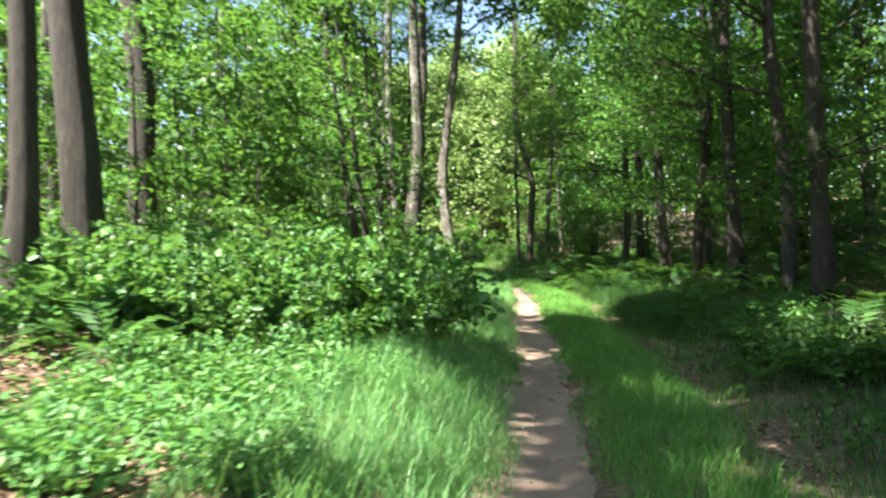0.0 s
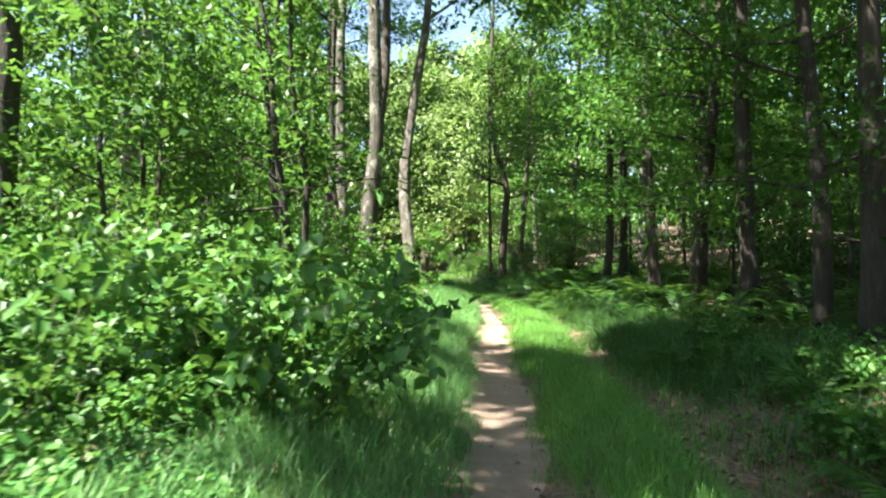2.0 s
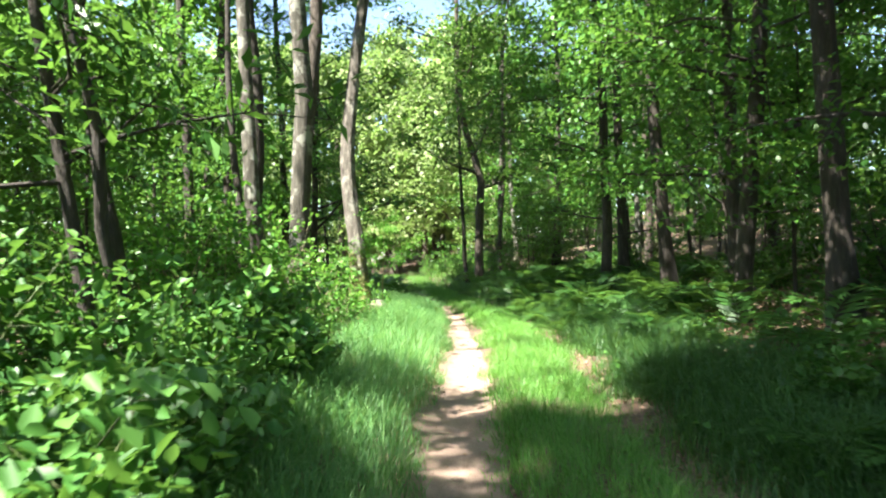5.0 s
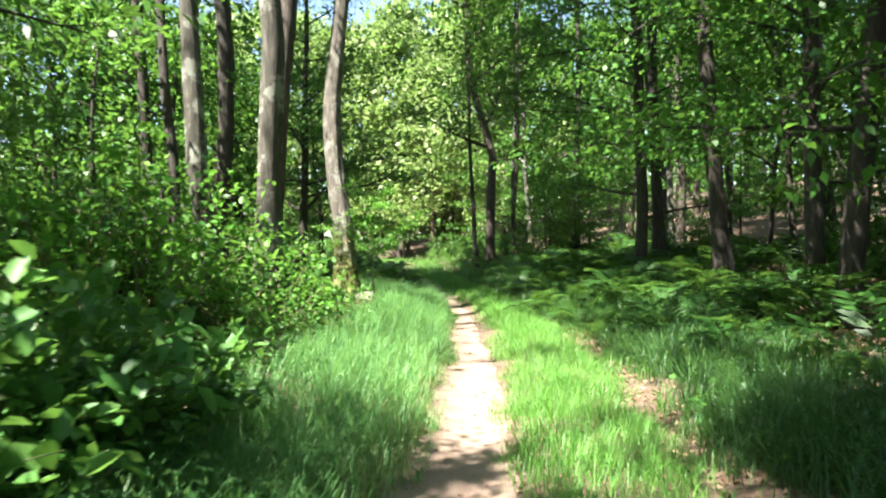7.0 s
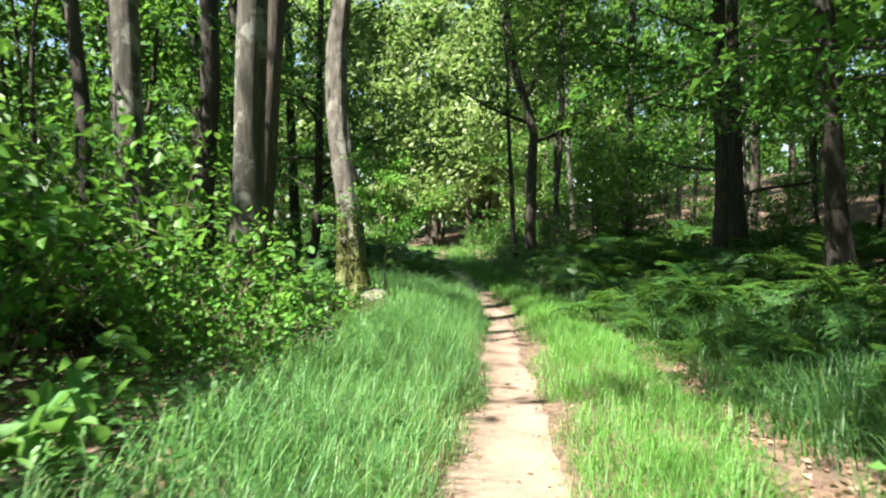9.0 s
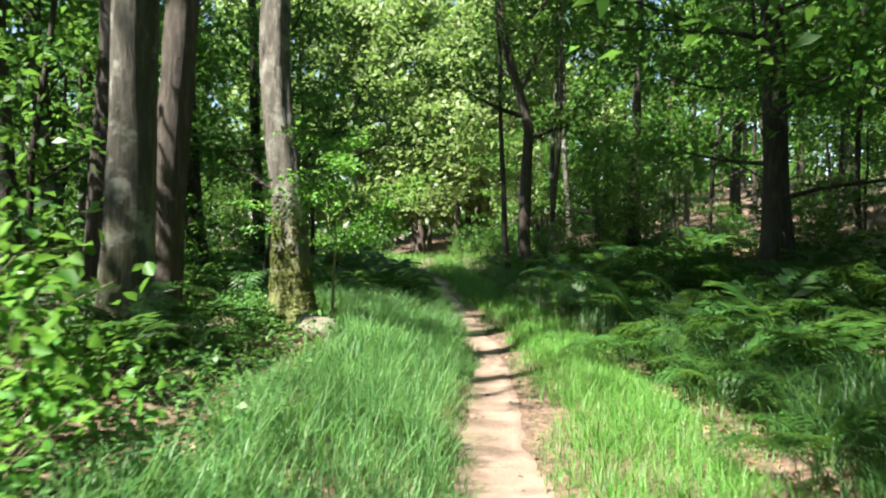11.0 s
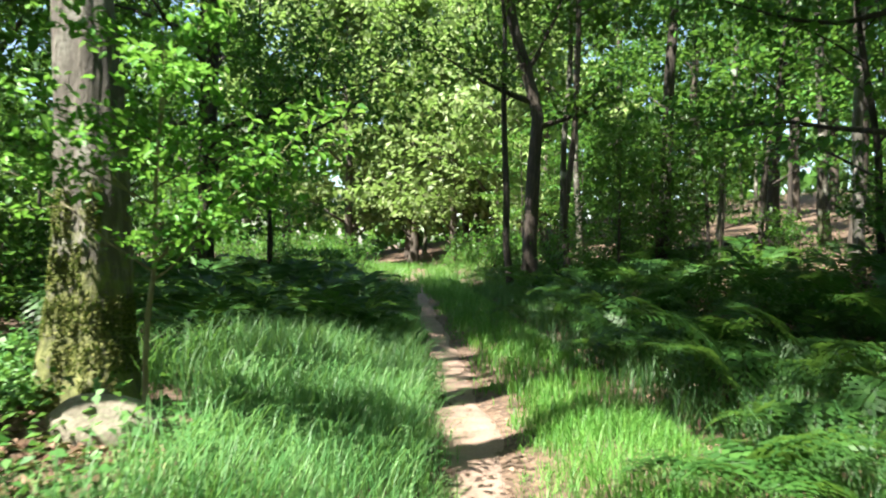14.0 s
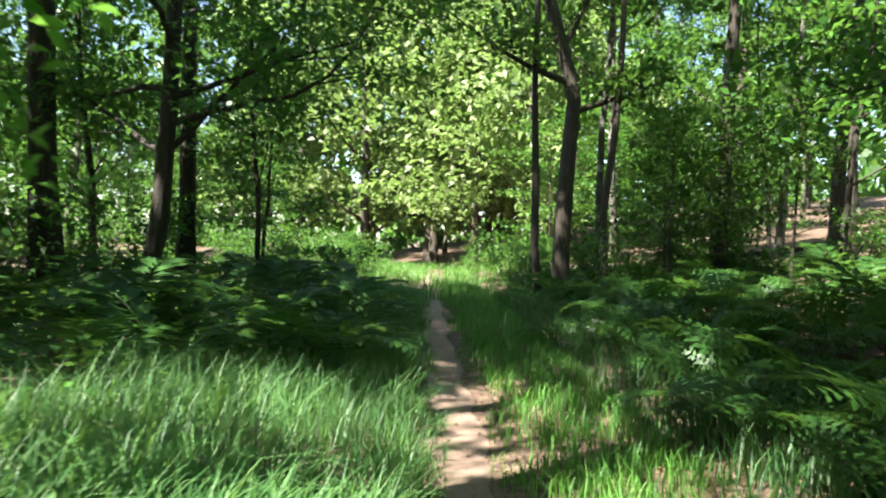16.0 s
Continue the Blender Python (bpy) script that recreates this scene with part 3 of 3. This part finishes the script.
YOUNG = [
    make_tree("young beech with flat layers of leaves", 51, 5.5, 0.045, BARK_DARK, LEAF_BEECH, 0.1, 1.9, 13, 6, 16, 0.145, lean=(0.3, 0.2), spread=0.26, flat=0.2, group="young trees under the canopy", limb_tilt=0.2, flare=0.2, sides=6, rise=0.0),
    make_tree("bushy young oak under the canopy", 52, 4.2, 0.04, BARK_BROWN, LEAF_OAK, 0.06, 1.7, 13, 6, 16, 0.145, lean=(-0.2, 0.2), spread=0.26, flat=0.5, group="young trees under the canopy", flare=0.2, sides=6),
    make_tree("slim young tree with open foliage", 53, 6.5, 0.05, BARK_DARK, LEAF_BEECH, 0.2, 1.7, 12, 6, 16, 0.145, lean=(0.5, -0.3), spread=0.28, flat=0.3, group="young trees under the canopy", flare=0.2, sides=6),
]
# Oak added for the shade that its high crown casts from above the view.
SHADE_OVER = make_tree("very tall dark oak with a high crown, added for shade", 45, 18.5, 0.16, BARK_DARK, LEAF_OAK, 0.55, 4.4, 11, 6, 32, 0.3, group="trees of the wood", sides=8, lean=(-0.3, 0.2), limb_tilt=0.3)
# Added for a narrow strip of shade, with its trunk beside the view.
SHADE_SLIM = make_tree("tall slim oak with a narrow dense crown, added for shade", 46, 18.5, 0.15, BARK_DARK, LEAF_OAK, 0.54, 1.9, 16, 6, 34, 0.26, group="trees of the wood", sides=8, limb_tilt=0.3)
SHADE_SPREADING = make_tree("broad dark oak, added for shade, whose long boughs reach over the path", 47, 17, 0.17, BARK_DARK, LEAF_OAK, 0.6, 3.6, 7, 8, 36, 0.28, group="trees of the wood", sides=8, limb_tilt=0.3,
                      boughs=((0.5, -7.2, -2.5, 2.2), (0.53, -7.6, 0.5, 2.0), (0.56, -7.0, 3.0, 2.2), (0.6, -6.6, -1.2, 2.4), (0.63, -6.2, 1.8, 2.0), (0.67, -5.0, -3.0, 2.0), (0.72, -5.0, 3.0, 2.0)))
# Its leaf colour already holds the haze and bright sun of the distance.
FAR_OAK = make_tree("sunlit yellow-green tree at the far end of the path", 61, 13, 0.2, BARK_BROWN, LEAF_FAR_HAZY, 0.08, 4.0, 14, 6, 26, 0.42, spread=0.6, group="far sunlit trees", sides=7)
rng = np.random.default_rng(77)
taken = [(0.4, 24.3, 3), (-1.2, 22.75, 3), (-1.2, 20, 2), (-5.1, 9.9, 2), (-6, 14.2, 2), (5, 40, 3), (7.6, 21, 2), (-1.2, 14.6, 2.2), (14.9, 45.6, 2), (11.7, 42.8, 1.5), (13, 39, 1.5), (11.4, 35, 1.5), (10.4, 33, 1.5), (-7.9, 22.5, 2)]


def in_sun(x, y, low, high, reach, box):
    """Would a crown that spans these heights above (x, y) shade the box on the ground?"""
    for i in range(7):
        h = low + (high - low) * i / 6
        sx, sy = x - SUN_DIR.x / SUN_DIR.z * h, y - SUN_DIR.y / SUN_DIR.z * h
        if box[0] - reach < sx < box[1] + reach and box[2] - reach < sy < box[3] + reach:
            return True
    return False


GLADES = ((-0.6, 3.8, 13.6, 24.5), (-4.8, -0.8, 6.0, 12.0), (-3, 4, 45, 64), (0, 9, 58, 72))


def free(x, y, gap):
    if any((x - a) ** 2 + (y - b) ** 2 < max(gap, g) ** 2 for a, b, g in taken):
        return False
    taken.append((x, y, gap))
    return True


first = [True] * 11


def put(kinds, offset, k, x, y, grown=1.0):
    ob = kinds[k]
    turn, scale = rng.uniform(0, 360), grown * rng.uniform(0.85, 1.2) * (1.0 if y < 30 or offset == 4 else 1.2)
    if first[offset + k]:
        first[offset + k] = False
        return place(ob, x, y, turn, scale)
    return again(ob, x, y, turn, scale)


# Tall oaks added, nearly all out of view, to shade the walk's start.
for x, y in ((-4.5, -4.0), (-4.5, -1.5), (-4.4, 1.0), (-4.4, 3.5), (-4.4, 5.7), (-4.6, 7.4)):
    taken.append((x, y, 1.6))
    put([SHADE_SLIM], 9, 0, x, y)
# Broad oaks added so that boughs overhead shade the ferns on the right.
for x, y in ((9.0, 8.6), (6.9, 12.4), (7.0, 16.2), (7.8, 23.8)):
    taken.append((x, y, 1.2))
    put([SHADE_SPREADING], 10, 0, x, y).matrix_basis = pose(x, y, float(relief(x, y)), 0, 0, 9 * math.sin(y))
# Very tall oaks added to shade the end of the walk and its right.
for x, y in ((-4.2, 26.4), (-4.1, 30.2), (-3.9, 33.4), (-3.6, 38.2), (8.2, 28.4), (14.5, 31.0), (8.5, 38.9), (4.2, -3.5), (6.0, 2.0), (7.0, 6.0)):
    taken.append((x, y, 2.0))
    put([SHADE_OVER], 8, 0, x, y)
for x, y, k in ((-9.5, 17.0, 1), (-12.0, 22.0, 0), (-10.0, 27.5, 2), (-15.0, 26.0, 1), (-8.0, 36.0, 0)):
    taken.append((x, y, 2.3))
    put(TALL, 0, k, x, y)
count = 0
for _ in range(6000):
    if count >= 66:
        break
    x, y = rng.uniform(-27, 30), rng.uniform(-8, 76)
    u = x - float(path_x(y))
    lo, hi = (-4.2, 5.5) if y < 30 else (-3.8, 4.4)
    if lo < u < hi or any(in_sun(x, y, 4.0, 15.0, 2.2, g) for g in GLADES):
        continue
    if (-5 < u < -2.5 and 4 < y < 13) or not free(x, y, 2.3 if abs(u) < 16 else 3.4):
        continue
    put(TALL, 0, int(rng.integers(0, 4)), x, y)
    count += 1
for x, y, k in ((-3.9, 13.0, 0), (-4.6, 16.3, 2), (-3.6, 18.4, 0), (-2.2, 39, 0), (-4.0, 15.0, 0), (-4.6, 18.0, 1), (-5.4, 19.8, 0), (-4.4, 23.4, 0), (-2.9, 27.4, 0), (-5.4, 12.2, 0), (-6.8, 11.4, 1), (-6.6, 17.6, 0), (9.6, 12.0, 0), (9.0, 16.2, 2),
                (7.0, 37.5, 1), (8.3, 38.5, 1), (9.4, 37.2, 1), (7.8, 40.5, 1)):
    taken.append((x, y, 1.2))
    put(YOUNG, 4, k, x, y)
for x, y, k in ((-4.4, 26.8, 2), (-8.0, 31.2, 2), (-6.8, 27.6, 0), (-4.8, 36.6, 2), (-1.7, 37.2, 2), (-5.6, 38.2, 2), (-7.5, 33.5, 0), (-8.2, 30.0, 2),
                (9.2, 30.5, 2), (12.2, 32.6, 2), (10.1, 36.9, 2), (13.9, 36.4, 2), (16.5, 41.0, 2), (9.6, 24.2, 2), (11.0, 28.2, 2)):
    taken.append((x, y, 1.2))
    put(YOUNG, 4, k, x, y, 1.35)
count = 0
for _ in range(6000):
    if count >= 76:
        break
    x, y = rng.uniform(-26, 30), rng.uniform(1, 70)
    u = x - float(path_x(y))
    lo, hi = (-5.0, 4.8) if y < 16 else ((-4.0, 4.8) if y < 25 else ((-6.5, 6.3) if y < 38 else (-3.6, 3.8)))
    if lo < u < hi or any(in_sun(x, y, 1.5, 5.5, 1.2, g) for g in GLADES) or (u < -2 and y < 9 and u > -9):
        continue
    if not free(x, y, 1.5 if abs(u) < 14 else 2.2):
        continue
    put(YOUNG, 4, int(rng.integers(0, 3)), x, y)
    count += 1
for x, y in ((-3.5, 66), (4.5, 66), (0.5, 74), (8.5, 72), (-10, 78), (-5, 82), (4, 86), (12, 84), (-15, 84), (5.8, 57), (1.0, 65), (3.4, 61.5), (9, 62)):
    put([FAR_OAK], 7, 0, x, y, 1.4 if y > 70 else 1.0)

# Woods too far off to count.
rng = np.random.default_rng(5)
n = 34000
ang = rng.uniform(0, 2 * np.pi, n)
rad = rng.uniform(62, 105, n)
c = np.stack([rad * np.sin(ang) + 2, rad * np.cos(ang) + 25, np.zeros(n)], 1)
c[:, 2] = relief(c[:, 0], c[:, 1]) + 23 * rng.random(n) ** 1.2 * (0.75 + 0.25 * np.sin(ang * 37))
L = rng.uniform(0.9, 2.2, n)
v, q = leaves(c, rng.normal(size=(n, 3)), rng.normal(size=(n, 3)) + UP * 0.6, L, L * 0.8)
tagged(new("far_woods", mesh_of("far_woods", v, [q], LEAF_OAK)), "distant leafy edge of the wood", "woods", "", "stuff")

# ---- undergrowth ----
BRAMBLE = [
    make_shrub("bramble", "leafy bramble thicket beside the grass verge", "bramble", 71, 16, 1.25, 0.75, 6, 0.105, LEAF_BRAMBLE, STEM_GREEN, "brambles on the bank", 0.07, 0.7, 0.05),
    make_shrub("bramble", "tall bramble thicket with bright new leaves", "bramble", 72, 18, 1.6, 0.8, 6, 0.1, LEAF_BRAMBLE, STEM_GREEN, "brambles on the bank", 0.07, 0.65, 0.03),
    make_shrub("bramble", "low bramble tangle on the bank", "bramble", 73, 14, 0.8, 0.8, 7, 0.1, LEAF_BRAMBLE, STEM_GREEN, "brambles on the bank", 0.07, 0.7, 0.08),
]
HERB = make_shrub("herb", "low leafy woodland herbs", "herb", 74, 14, 0.42, 0.5, 6, 0.06, LEAF_PALE, STEM_GREEN, "woodland herbs", 0.06, 0.55, 0.04)
BROAD = make_shrub("broadleaf_seedling", "broad-leaved seedling with large pale leaves", "seedling", 75, 4, 0.75, 0.45, 3, 0.15, LEAF_PALE, STEM, "broad-leaved seedlings", 0.07, 0.6, 0.0)
HAZEL = make_shrub("hazel_bush", "light green hazel bush on the grassy bank", "bush", 76, 17, 1.75, 0.95, 5, 0.085, LEAF_YOUNG, STEM, "hazel bushes", 0.08, 0.7, 0.0)
UNDER = make_shrub("bush", "dark leafy bush in the undergrowth", "bush", 77, 16, 1.7, 1.1, 6, 0.105, LEAF_BEECH, BARK_DARK, "bushes of the undergrowth", 0.1, 0.6, 0.02)
used = set()


def grow(ob, x, y, turn, scale):
    if ob.name in used:
        return again(ob, x, y, turn, scale)
    used.add(ob.name)
    return place(ob, x, y, turn, scale)


rng = np.random.default_rng(9)
spots = []


def scatter(n, xr, yr, gap, kinds, scale=(0.8, 1.15), test=None):
    done = 0
    for _ in range(n * 30):
        if done >= n:
            return
        y = rng.uniform(*yr)
        u = rng.uniform(*xr)
        x = u + float(path_x(y))
        if any((x - a) ** 2 + (y - b) ** 2 < gap * gap for a, b in spots) or (test and not test(x, y)):
            continue
        spots.append((x, y))
        grow(kinds[int(rng.integers(0, len(kinds)))], x, y, rng.uniform(0, 360), rng.uniform(*scale))
        done += 1


scatter(26, (-5.2, -2.0), (6.6, 13.2), 0.55, BRAMBLE)
scatter(10, (-2.3, -1.5), (7.5, 14), 0.5, [BRAMBLE[2], HERB, BRAMBLE[0]])
scatter(16, (-3.2, -1.5), (3.2, 6.4), 0.5, [HERB])
scatter(10, (-4.5, -1.7), (12.8, 17), 0.7, [HERB, BROAD, BRAMBLE[2]])
for x, y, s in ((-2.4, 19.0, 1.2), (-3.2, 22.5, 1.3), (-2.9, 20.4, 1.2)):
    spots.append((x, y))
    grow(UNDER, x, y, x * 80, s)
scatter(10, (-8.5, -4.5), (7, 16), 0.9, [BRAMBLE[0], BRAMBLE[1], UNDER])
for x, y, s in ((0.05, 18.6, 0.62), (-0.3, 18.9, 0.8), (-0.95, 19.3, 1.15), (-1.6, 18.3, 1.3), (-2.3, 17.1, 1.3)):
    spots.append((x, y))
    grow(HAZEL, x, y, x * 50, s)
for x, y, s in ((-0.05, 23.85, 0.7), (-0.3, 24.3, 0.8), (0.0, 22.6, 0.6)):
    grow(HERB, x, y, x * 50, s)
for x, y, s in ((-0.75, 11.9, 1.0), (0.05, 12.8, 0.8), (-0.2, 14.2, 1.1), (-0.35, 13.4, 0.9), (0.1, 11.7, 0.7), (-0.6, 12.6, 1.0)):
    grow(BROAD, x, y, y * 70, s)
scatter(27, (-22, -5.0), (14, 50), 1.1, [UNDER], (0.8, 1.5))
scatter(38, (4.6, 24), (8, 52), 1.1, [UNDER], (0.7, 1.4))
scatter(12, (2.4, 5.5), (4, 16), 0.7, [HERB, BRAMBLE[2]], (0.7, 1.0))
scatter(10, (-5, -2.2), (40, 58), 0.9, [UNDER, HAZEL], (0.7, 1.2))
scatter(10, (2.0, 4.6), (41, 58), 0.9, [UNDER, HAZEL], (0.7, 1.2))

# ---- bracken ----
FRONDS = [frond_mesh(s, 0.95, FERN_GREEN) for s in (1, 2, 3)]
FERNS = [make_fern("green bracken fern with arching fronds", 81, 7, FRONDS, "bracken ferns"), make_fern("low spreading bracken fern", 82, 6, FRONDS[::-1], "bracken ferns")]
COARSE = [frond_mesh(s, 0.95, FERN_GREEN, 15, 1) for s in (4, 5, 6)]
FAR_FERNS = [make_fern("green bracken fern in the shade", 83, 7, COARSE, "bracken ferns"), make_fern("tall bracken fern under the trees", 84, 6, COARSE[::-1], "bracken ferns")]
spots = []
for x, y, s in ((-0.15, 21.7, 0.9), (-0.6, 22.2, 0.95), (-1.7, 22.0, 1.1), (-0.9, 21.3, 0.9), (-0.5, 25.2, 1.0), (-1.9, 23.4, 1.0)):
    spots.append((x, y))
    grow(FERNS[0], x, y, x * 90, s)
for x, y, s in ((4.6, 22.4, 1.1), (4.1, 23.9, 1.0), (5.0, 24.6, 1.1), (4.3, 20.4, 0.9)):
    spots.append((x, y))
    grow(FERNS[1], x, y, x * 70, s)
scatter(16, (2.4, 5.0), (17, 26), 0.5, FERNS, (0.8, 1.2))
scatter(34, (1.9, 5.2), (22.5, 34), 0.45, FERNS, (1.0, 1.45))
scatter(80, (2.3, 7.5), (14, 44), 0.45, FAR_FERNS, (0.8, 1.35))
scatter(34, (-5.0, -1.3), (28.0, 38), 0.42, FAR_FERNS, (1.1, 1.5))
scatter(60, (-8, -2.4), (25.5, 44), 0.45, FAR_FERNS, (0.8, 1.4))
scatter(10, (-4.6, -2.6), (19.5, 23.6), 0.4, FAR_FERNS, (0.7, 1.1), lambda x, y: (x - 0.1) ** 2 + (y - 19.4) ** 2 > 0.8)
scatter(26, (2.3, 8), (5, 15), 0.6, FAR_FERNS, (0.6, 0.95))
scatter(16, (-7.5, -3.2), (5.5, 10), 0.6, FAR_FERNS, (0.7, 1.0))

# ---- stone at the foot of the oak ----
bm = bmesh.new()
bmesh.ops.create_icosphere(bm, subdivisions=4, radius=1.0)
for vtx in bm.verts:
    k = 1 + 0.2 * noise.noise(vtx.co * 1.1) + 0.05 * noise.noise(vtx.co * 2.6) + 0.012 * noise.noise(vtx.co * 7.0)
    z = vtx.co.z * (0.8 if vtx.co.z > 0 else 1.0)
    vtx.co = Vector((math.copysign(abs(vtx.co.x) ** 0.75, vtx.co.x) * 0.26 * k, vtx.co.y * 0.2 * k, z * 0.2 * k))
me = bpy.data.meshes.new("stone")
bm.to_mesh(me)
bm.free()
me.materials.append(STONE)
me.polygons.foreach_set("use_smooth", np.ones(len(me.polygons), dtype=bool))
stone = tagged(new("stone", me), "pale weathered stone at the foot of the mossy oak", "stone")
place(stone, 0.66, 23.72, 12, 1.0, -0.05)

# ---- fallen wood on the slope ----


def make_log(label, seed, length, radius, x, y, turn):
    rng = np.random.default_rng(seed)
    line = bent(rng, (-length / 2, 0, 0), (1, 0, 0.02), length, 9, 0.0, 0.1)
    pieces = [tube(line, radius * np.linspace(1, 0.55, 9), 9, 0.12, rng)]
    for k in (2, 4, 6):
        stub = bent(rng, line[k], rng.normal(size=3) + UP, length * 0.2, 4, 0.0, 0.2)
        pieces.append(tube(stub, radius * 0.35 * np.linspace(1, 0.4, 4), 5))
    v, q = joined(pieces)
    log = tagged(new("fallen_branch", mesh_of("fallen_branch", v, [q], BARK_DARK, True)), label, "branch", "fallen branches")
    log.matrix_basis = pose(x, y, float(relief(x, y)) + radius * 0.7, 0, 0, turn)


make_log("thick black fallen branch on the leaf-covered slope", 1, 1.8, 0.16, 10.9, 38.0, 20)
make_log("dark fallen branch beneath slender trees", 2, 2.4, 0.1, 11.9, 43.6, -25)
make_log("dead branch lying among dead leaves", 3, 1.6, 0.05, 7.0, 12.8, 60)
make_log("dead branch lying among dead leaves", 4, 2.0, 0.05, 8.6, 16.0, -20)
make_log("thin dead branch in the undergrowth", 5, 1.7, 0.04, -3.6, 4.6, 35)

# ---- grass and dead leaves ----
rng = np.random.default_rng(21)


def field(n, ulo, uhi, ylo, yhi, clump=0.0):
    """Places on the ground in a band along the path, drawn together into tufts."""
    m = max(1, n // 14) if clump else n
    y = rng.uniform(ylo, yhi, m)
    u = rng.uniform(ulo, uhi, m)
    if clump:
        k = rng.integers(0, m, n)
        y, u = y[k] + rng.normal(size=n) * clump, u[k] + rng.normal(size=n) * clump
    u = u + 0.13 * np.sin(1.7 * y + 1.3 + ulo) + 0.09 * np.sin(4.3 * y + 0.4 + uhi) + 0.05 * np.sin(11 * y)
    keep = (u > ulo - 0.12) & (u < uhi + 0.12)
    y, u = y[keep], u[keep]
    return on_ground(np.stack([path_x(y) + u, y], 1)), u


def turf(name, label, n, ulo, uhi, ylo, yhi, height, width, lean, mat, clump=0.07):
    base, u = field(n, ulo, uhi, ylo, yhi, clump)
    bare = (base[:, 0] - 0.45) ** 2 + ((base[:, 1] - 23.5) * 0.8) ** 2 > 0.5 + 0.15 * np.sin(base[:, 0] * 9)
    base, u = base[bare], u[bare]
    h = height * rng.uniform(0.45, 1.2, len(base))
    rim = np.clip(np.minimum(u - ulo + 0.12, uhi + 0.12 - u) / 0.3, 0.35, 1)
    ob = new(name, blades(rng, base, h * rim, width, lean, mat, name))
    return tagged(ob, label, "grass", "", "stuff")


turf("long_grass", "long lush grass on the verge", 36000, -1.75, -0.34, 3.0, 26, 0.4, 0.0033, 0.9, GRASS_LONG)
turf("long_grass", "long shaded grass on the verge", 27000, -2.6, -0.26, 24, 40, 0.42, 0.0045, 0.9, GRASS_LONG)
turf("short_grass", "bright short grass between the tracks", 46000, 0.3, 1.55, -1, 26, 0.21, 0.003, 1.1, GRASS_SHORT, 0.1)
turf("short_grass", "short grass along the path", 15000, 0.24, 1.6, 25, 48, 0.22, 0.006, 0.6, GRASS_SHORT, 0.1)
# The tufts on the right use the grass colour darkened to stand for shade.
turf("long_grass", "shade-darkened tufts of grass beside the ferns", 12000, 2.1, 3.6, 10, 24, 0.42, 0.005, 0.7, GRASS_SHADED, 0.11)
turf("long_grass", "shade-darkened tufts of grass along the overgrown track", 14000, 1.5, 3.6, 24, 42, 0.4, 0.006, 0.7, GRASS_SHADED, 0.11)
turf("long_grass", "thin shaded grass under the trees", 15000, 1.9, 5.0, 1, 14, 0.24, 0.005, 0.7, GRASS_SHADED, 0.12)
turf("short_grass", "sparse grass on the overgrown track", 4500, 1.45, 2.15, 0, 24, 0.2, 0.004, 0.9, GRASS_SHORT, 0.09)
turf("far_grass", "grass at the far end of the path", 9000, -4.5, 4.0, 40, 66, 0.4, 0.011, 0.6, GRASS_SHORT, 0.15)
turf("long_grass", "shade-darkened arching tufts at the rim of the overgrown track", 10000, 1.85, 2.9, 11, 24, 0.46, 0.005, 0.9, GRASS_SHADED, 0.09)
turf("dry_grass", "dry pale grass at the rim of the path", 6500, -1.0, -0.3, 13, 23, 0.16, 0.0035, 0.8, GRASS_DRY)


def litter(name, label, n, ulo, uhi, ylo, yhi, size):
    base, u = field(n, ulo, uhi, ylo, yhi, 0.0)
    k = len(base)
    L = size * rng.uniform(0.6, 1.3, k)
    v, q = leaves(base + UP * 0.014, rng.normal(size=(k, 3)) * np.array((1, 1, 0.12)), UP[None] + rng.normal(size=(k, 3)) * 0.28, L, L * 0.6, 0.3)
    tagged(new(name, mesh_of(name, v, [q], LITTER)), label, "dead leaves", "", "stuff")


litter("dead_leaves", "brown dead leaves on the overgrown track", 9000, 1.2, 4.5, 1, 30, 0.07)
litter("dead_leaves", "reddish dead leaves on the slope", 12000, 4.0, 11, 4, 36, 0.1)
litter("dead_leaves", "brown dead leaves under the brambles", 9000, -6, -1.0, 2.5, 24, 0.08)
litter("dead_leaves", "reddish dead leaves below the mossy oak", 1500, -3.0, -1.75, 22.5, 24.2, 0.07)
litter("dead_leaves", "sunlit dead leaves beside the brambles", 4500, -5.0, -1.7, 1.5, 6.0, 0.08)
litter("dead_leaves", "scattered dead leaves on the path", 700, -0.5, 0.4, 1, 34, 0.05)


def cover(name, label, n, ulo, uhi, ylo, yhi, size, mat):
    base, u = field(n, ulo, uhi, ylo, yhi, 0.16)
    k = len(base)
    L = size * rng.uniform(0.6, 1.3, k)
    v, q = leaves(base + UP[None] * rng.uniform(0.03, 0.3, (k, 1)), rng.normal(size=(k, 3)) * np.array((1, 1, 0.4)), UP[None] + rng.normal(size=(k, 3)) * 0.4, L, L * 0.65, 0.2)
    tagged(new(name, mesh_of(name, v, [q], mat)), label, "ground cover", "", "stuff")


cover("ground_cover", "low leafy plants on the slope", 26000, 2.0, 10, 2, 46, 0.085, LEAF_BEECH)
cover("ground_cover", "small pale herbs at the rim of the verge", 9000, -3.2, -1.4, 3, 24, 0.06, LEAF_PALE)
cover("ground_cover", "low leafy plants under the trees", 20000, -10, -1.9, 3, 46, 0.085, LEAF_BEECH)
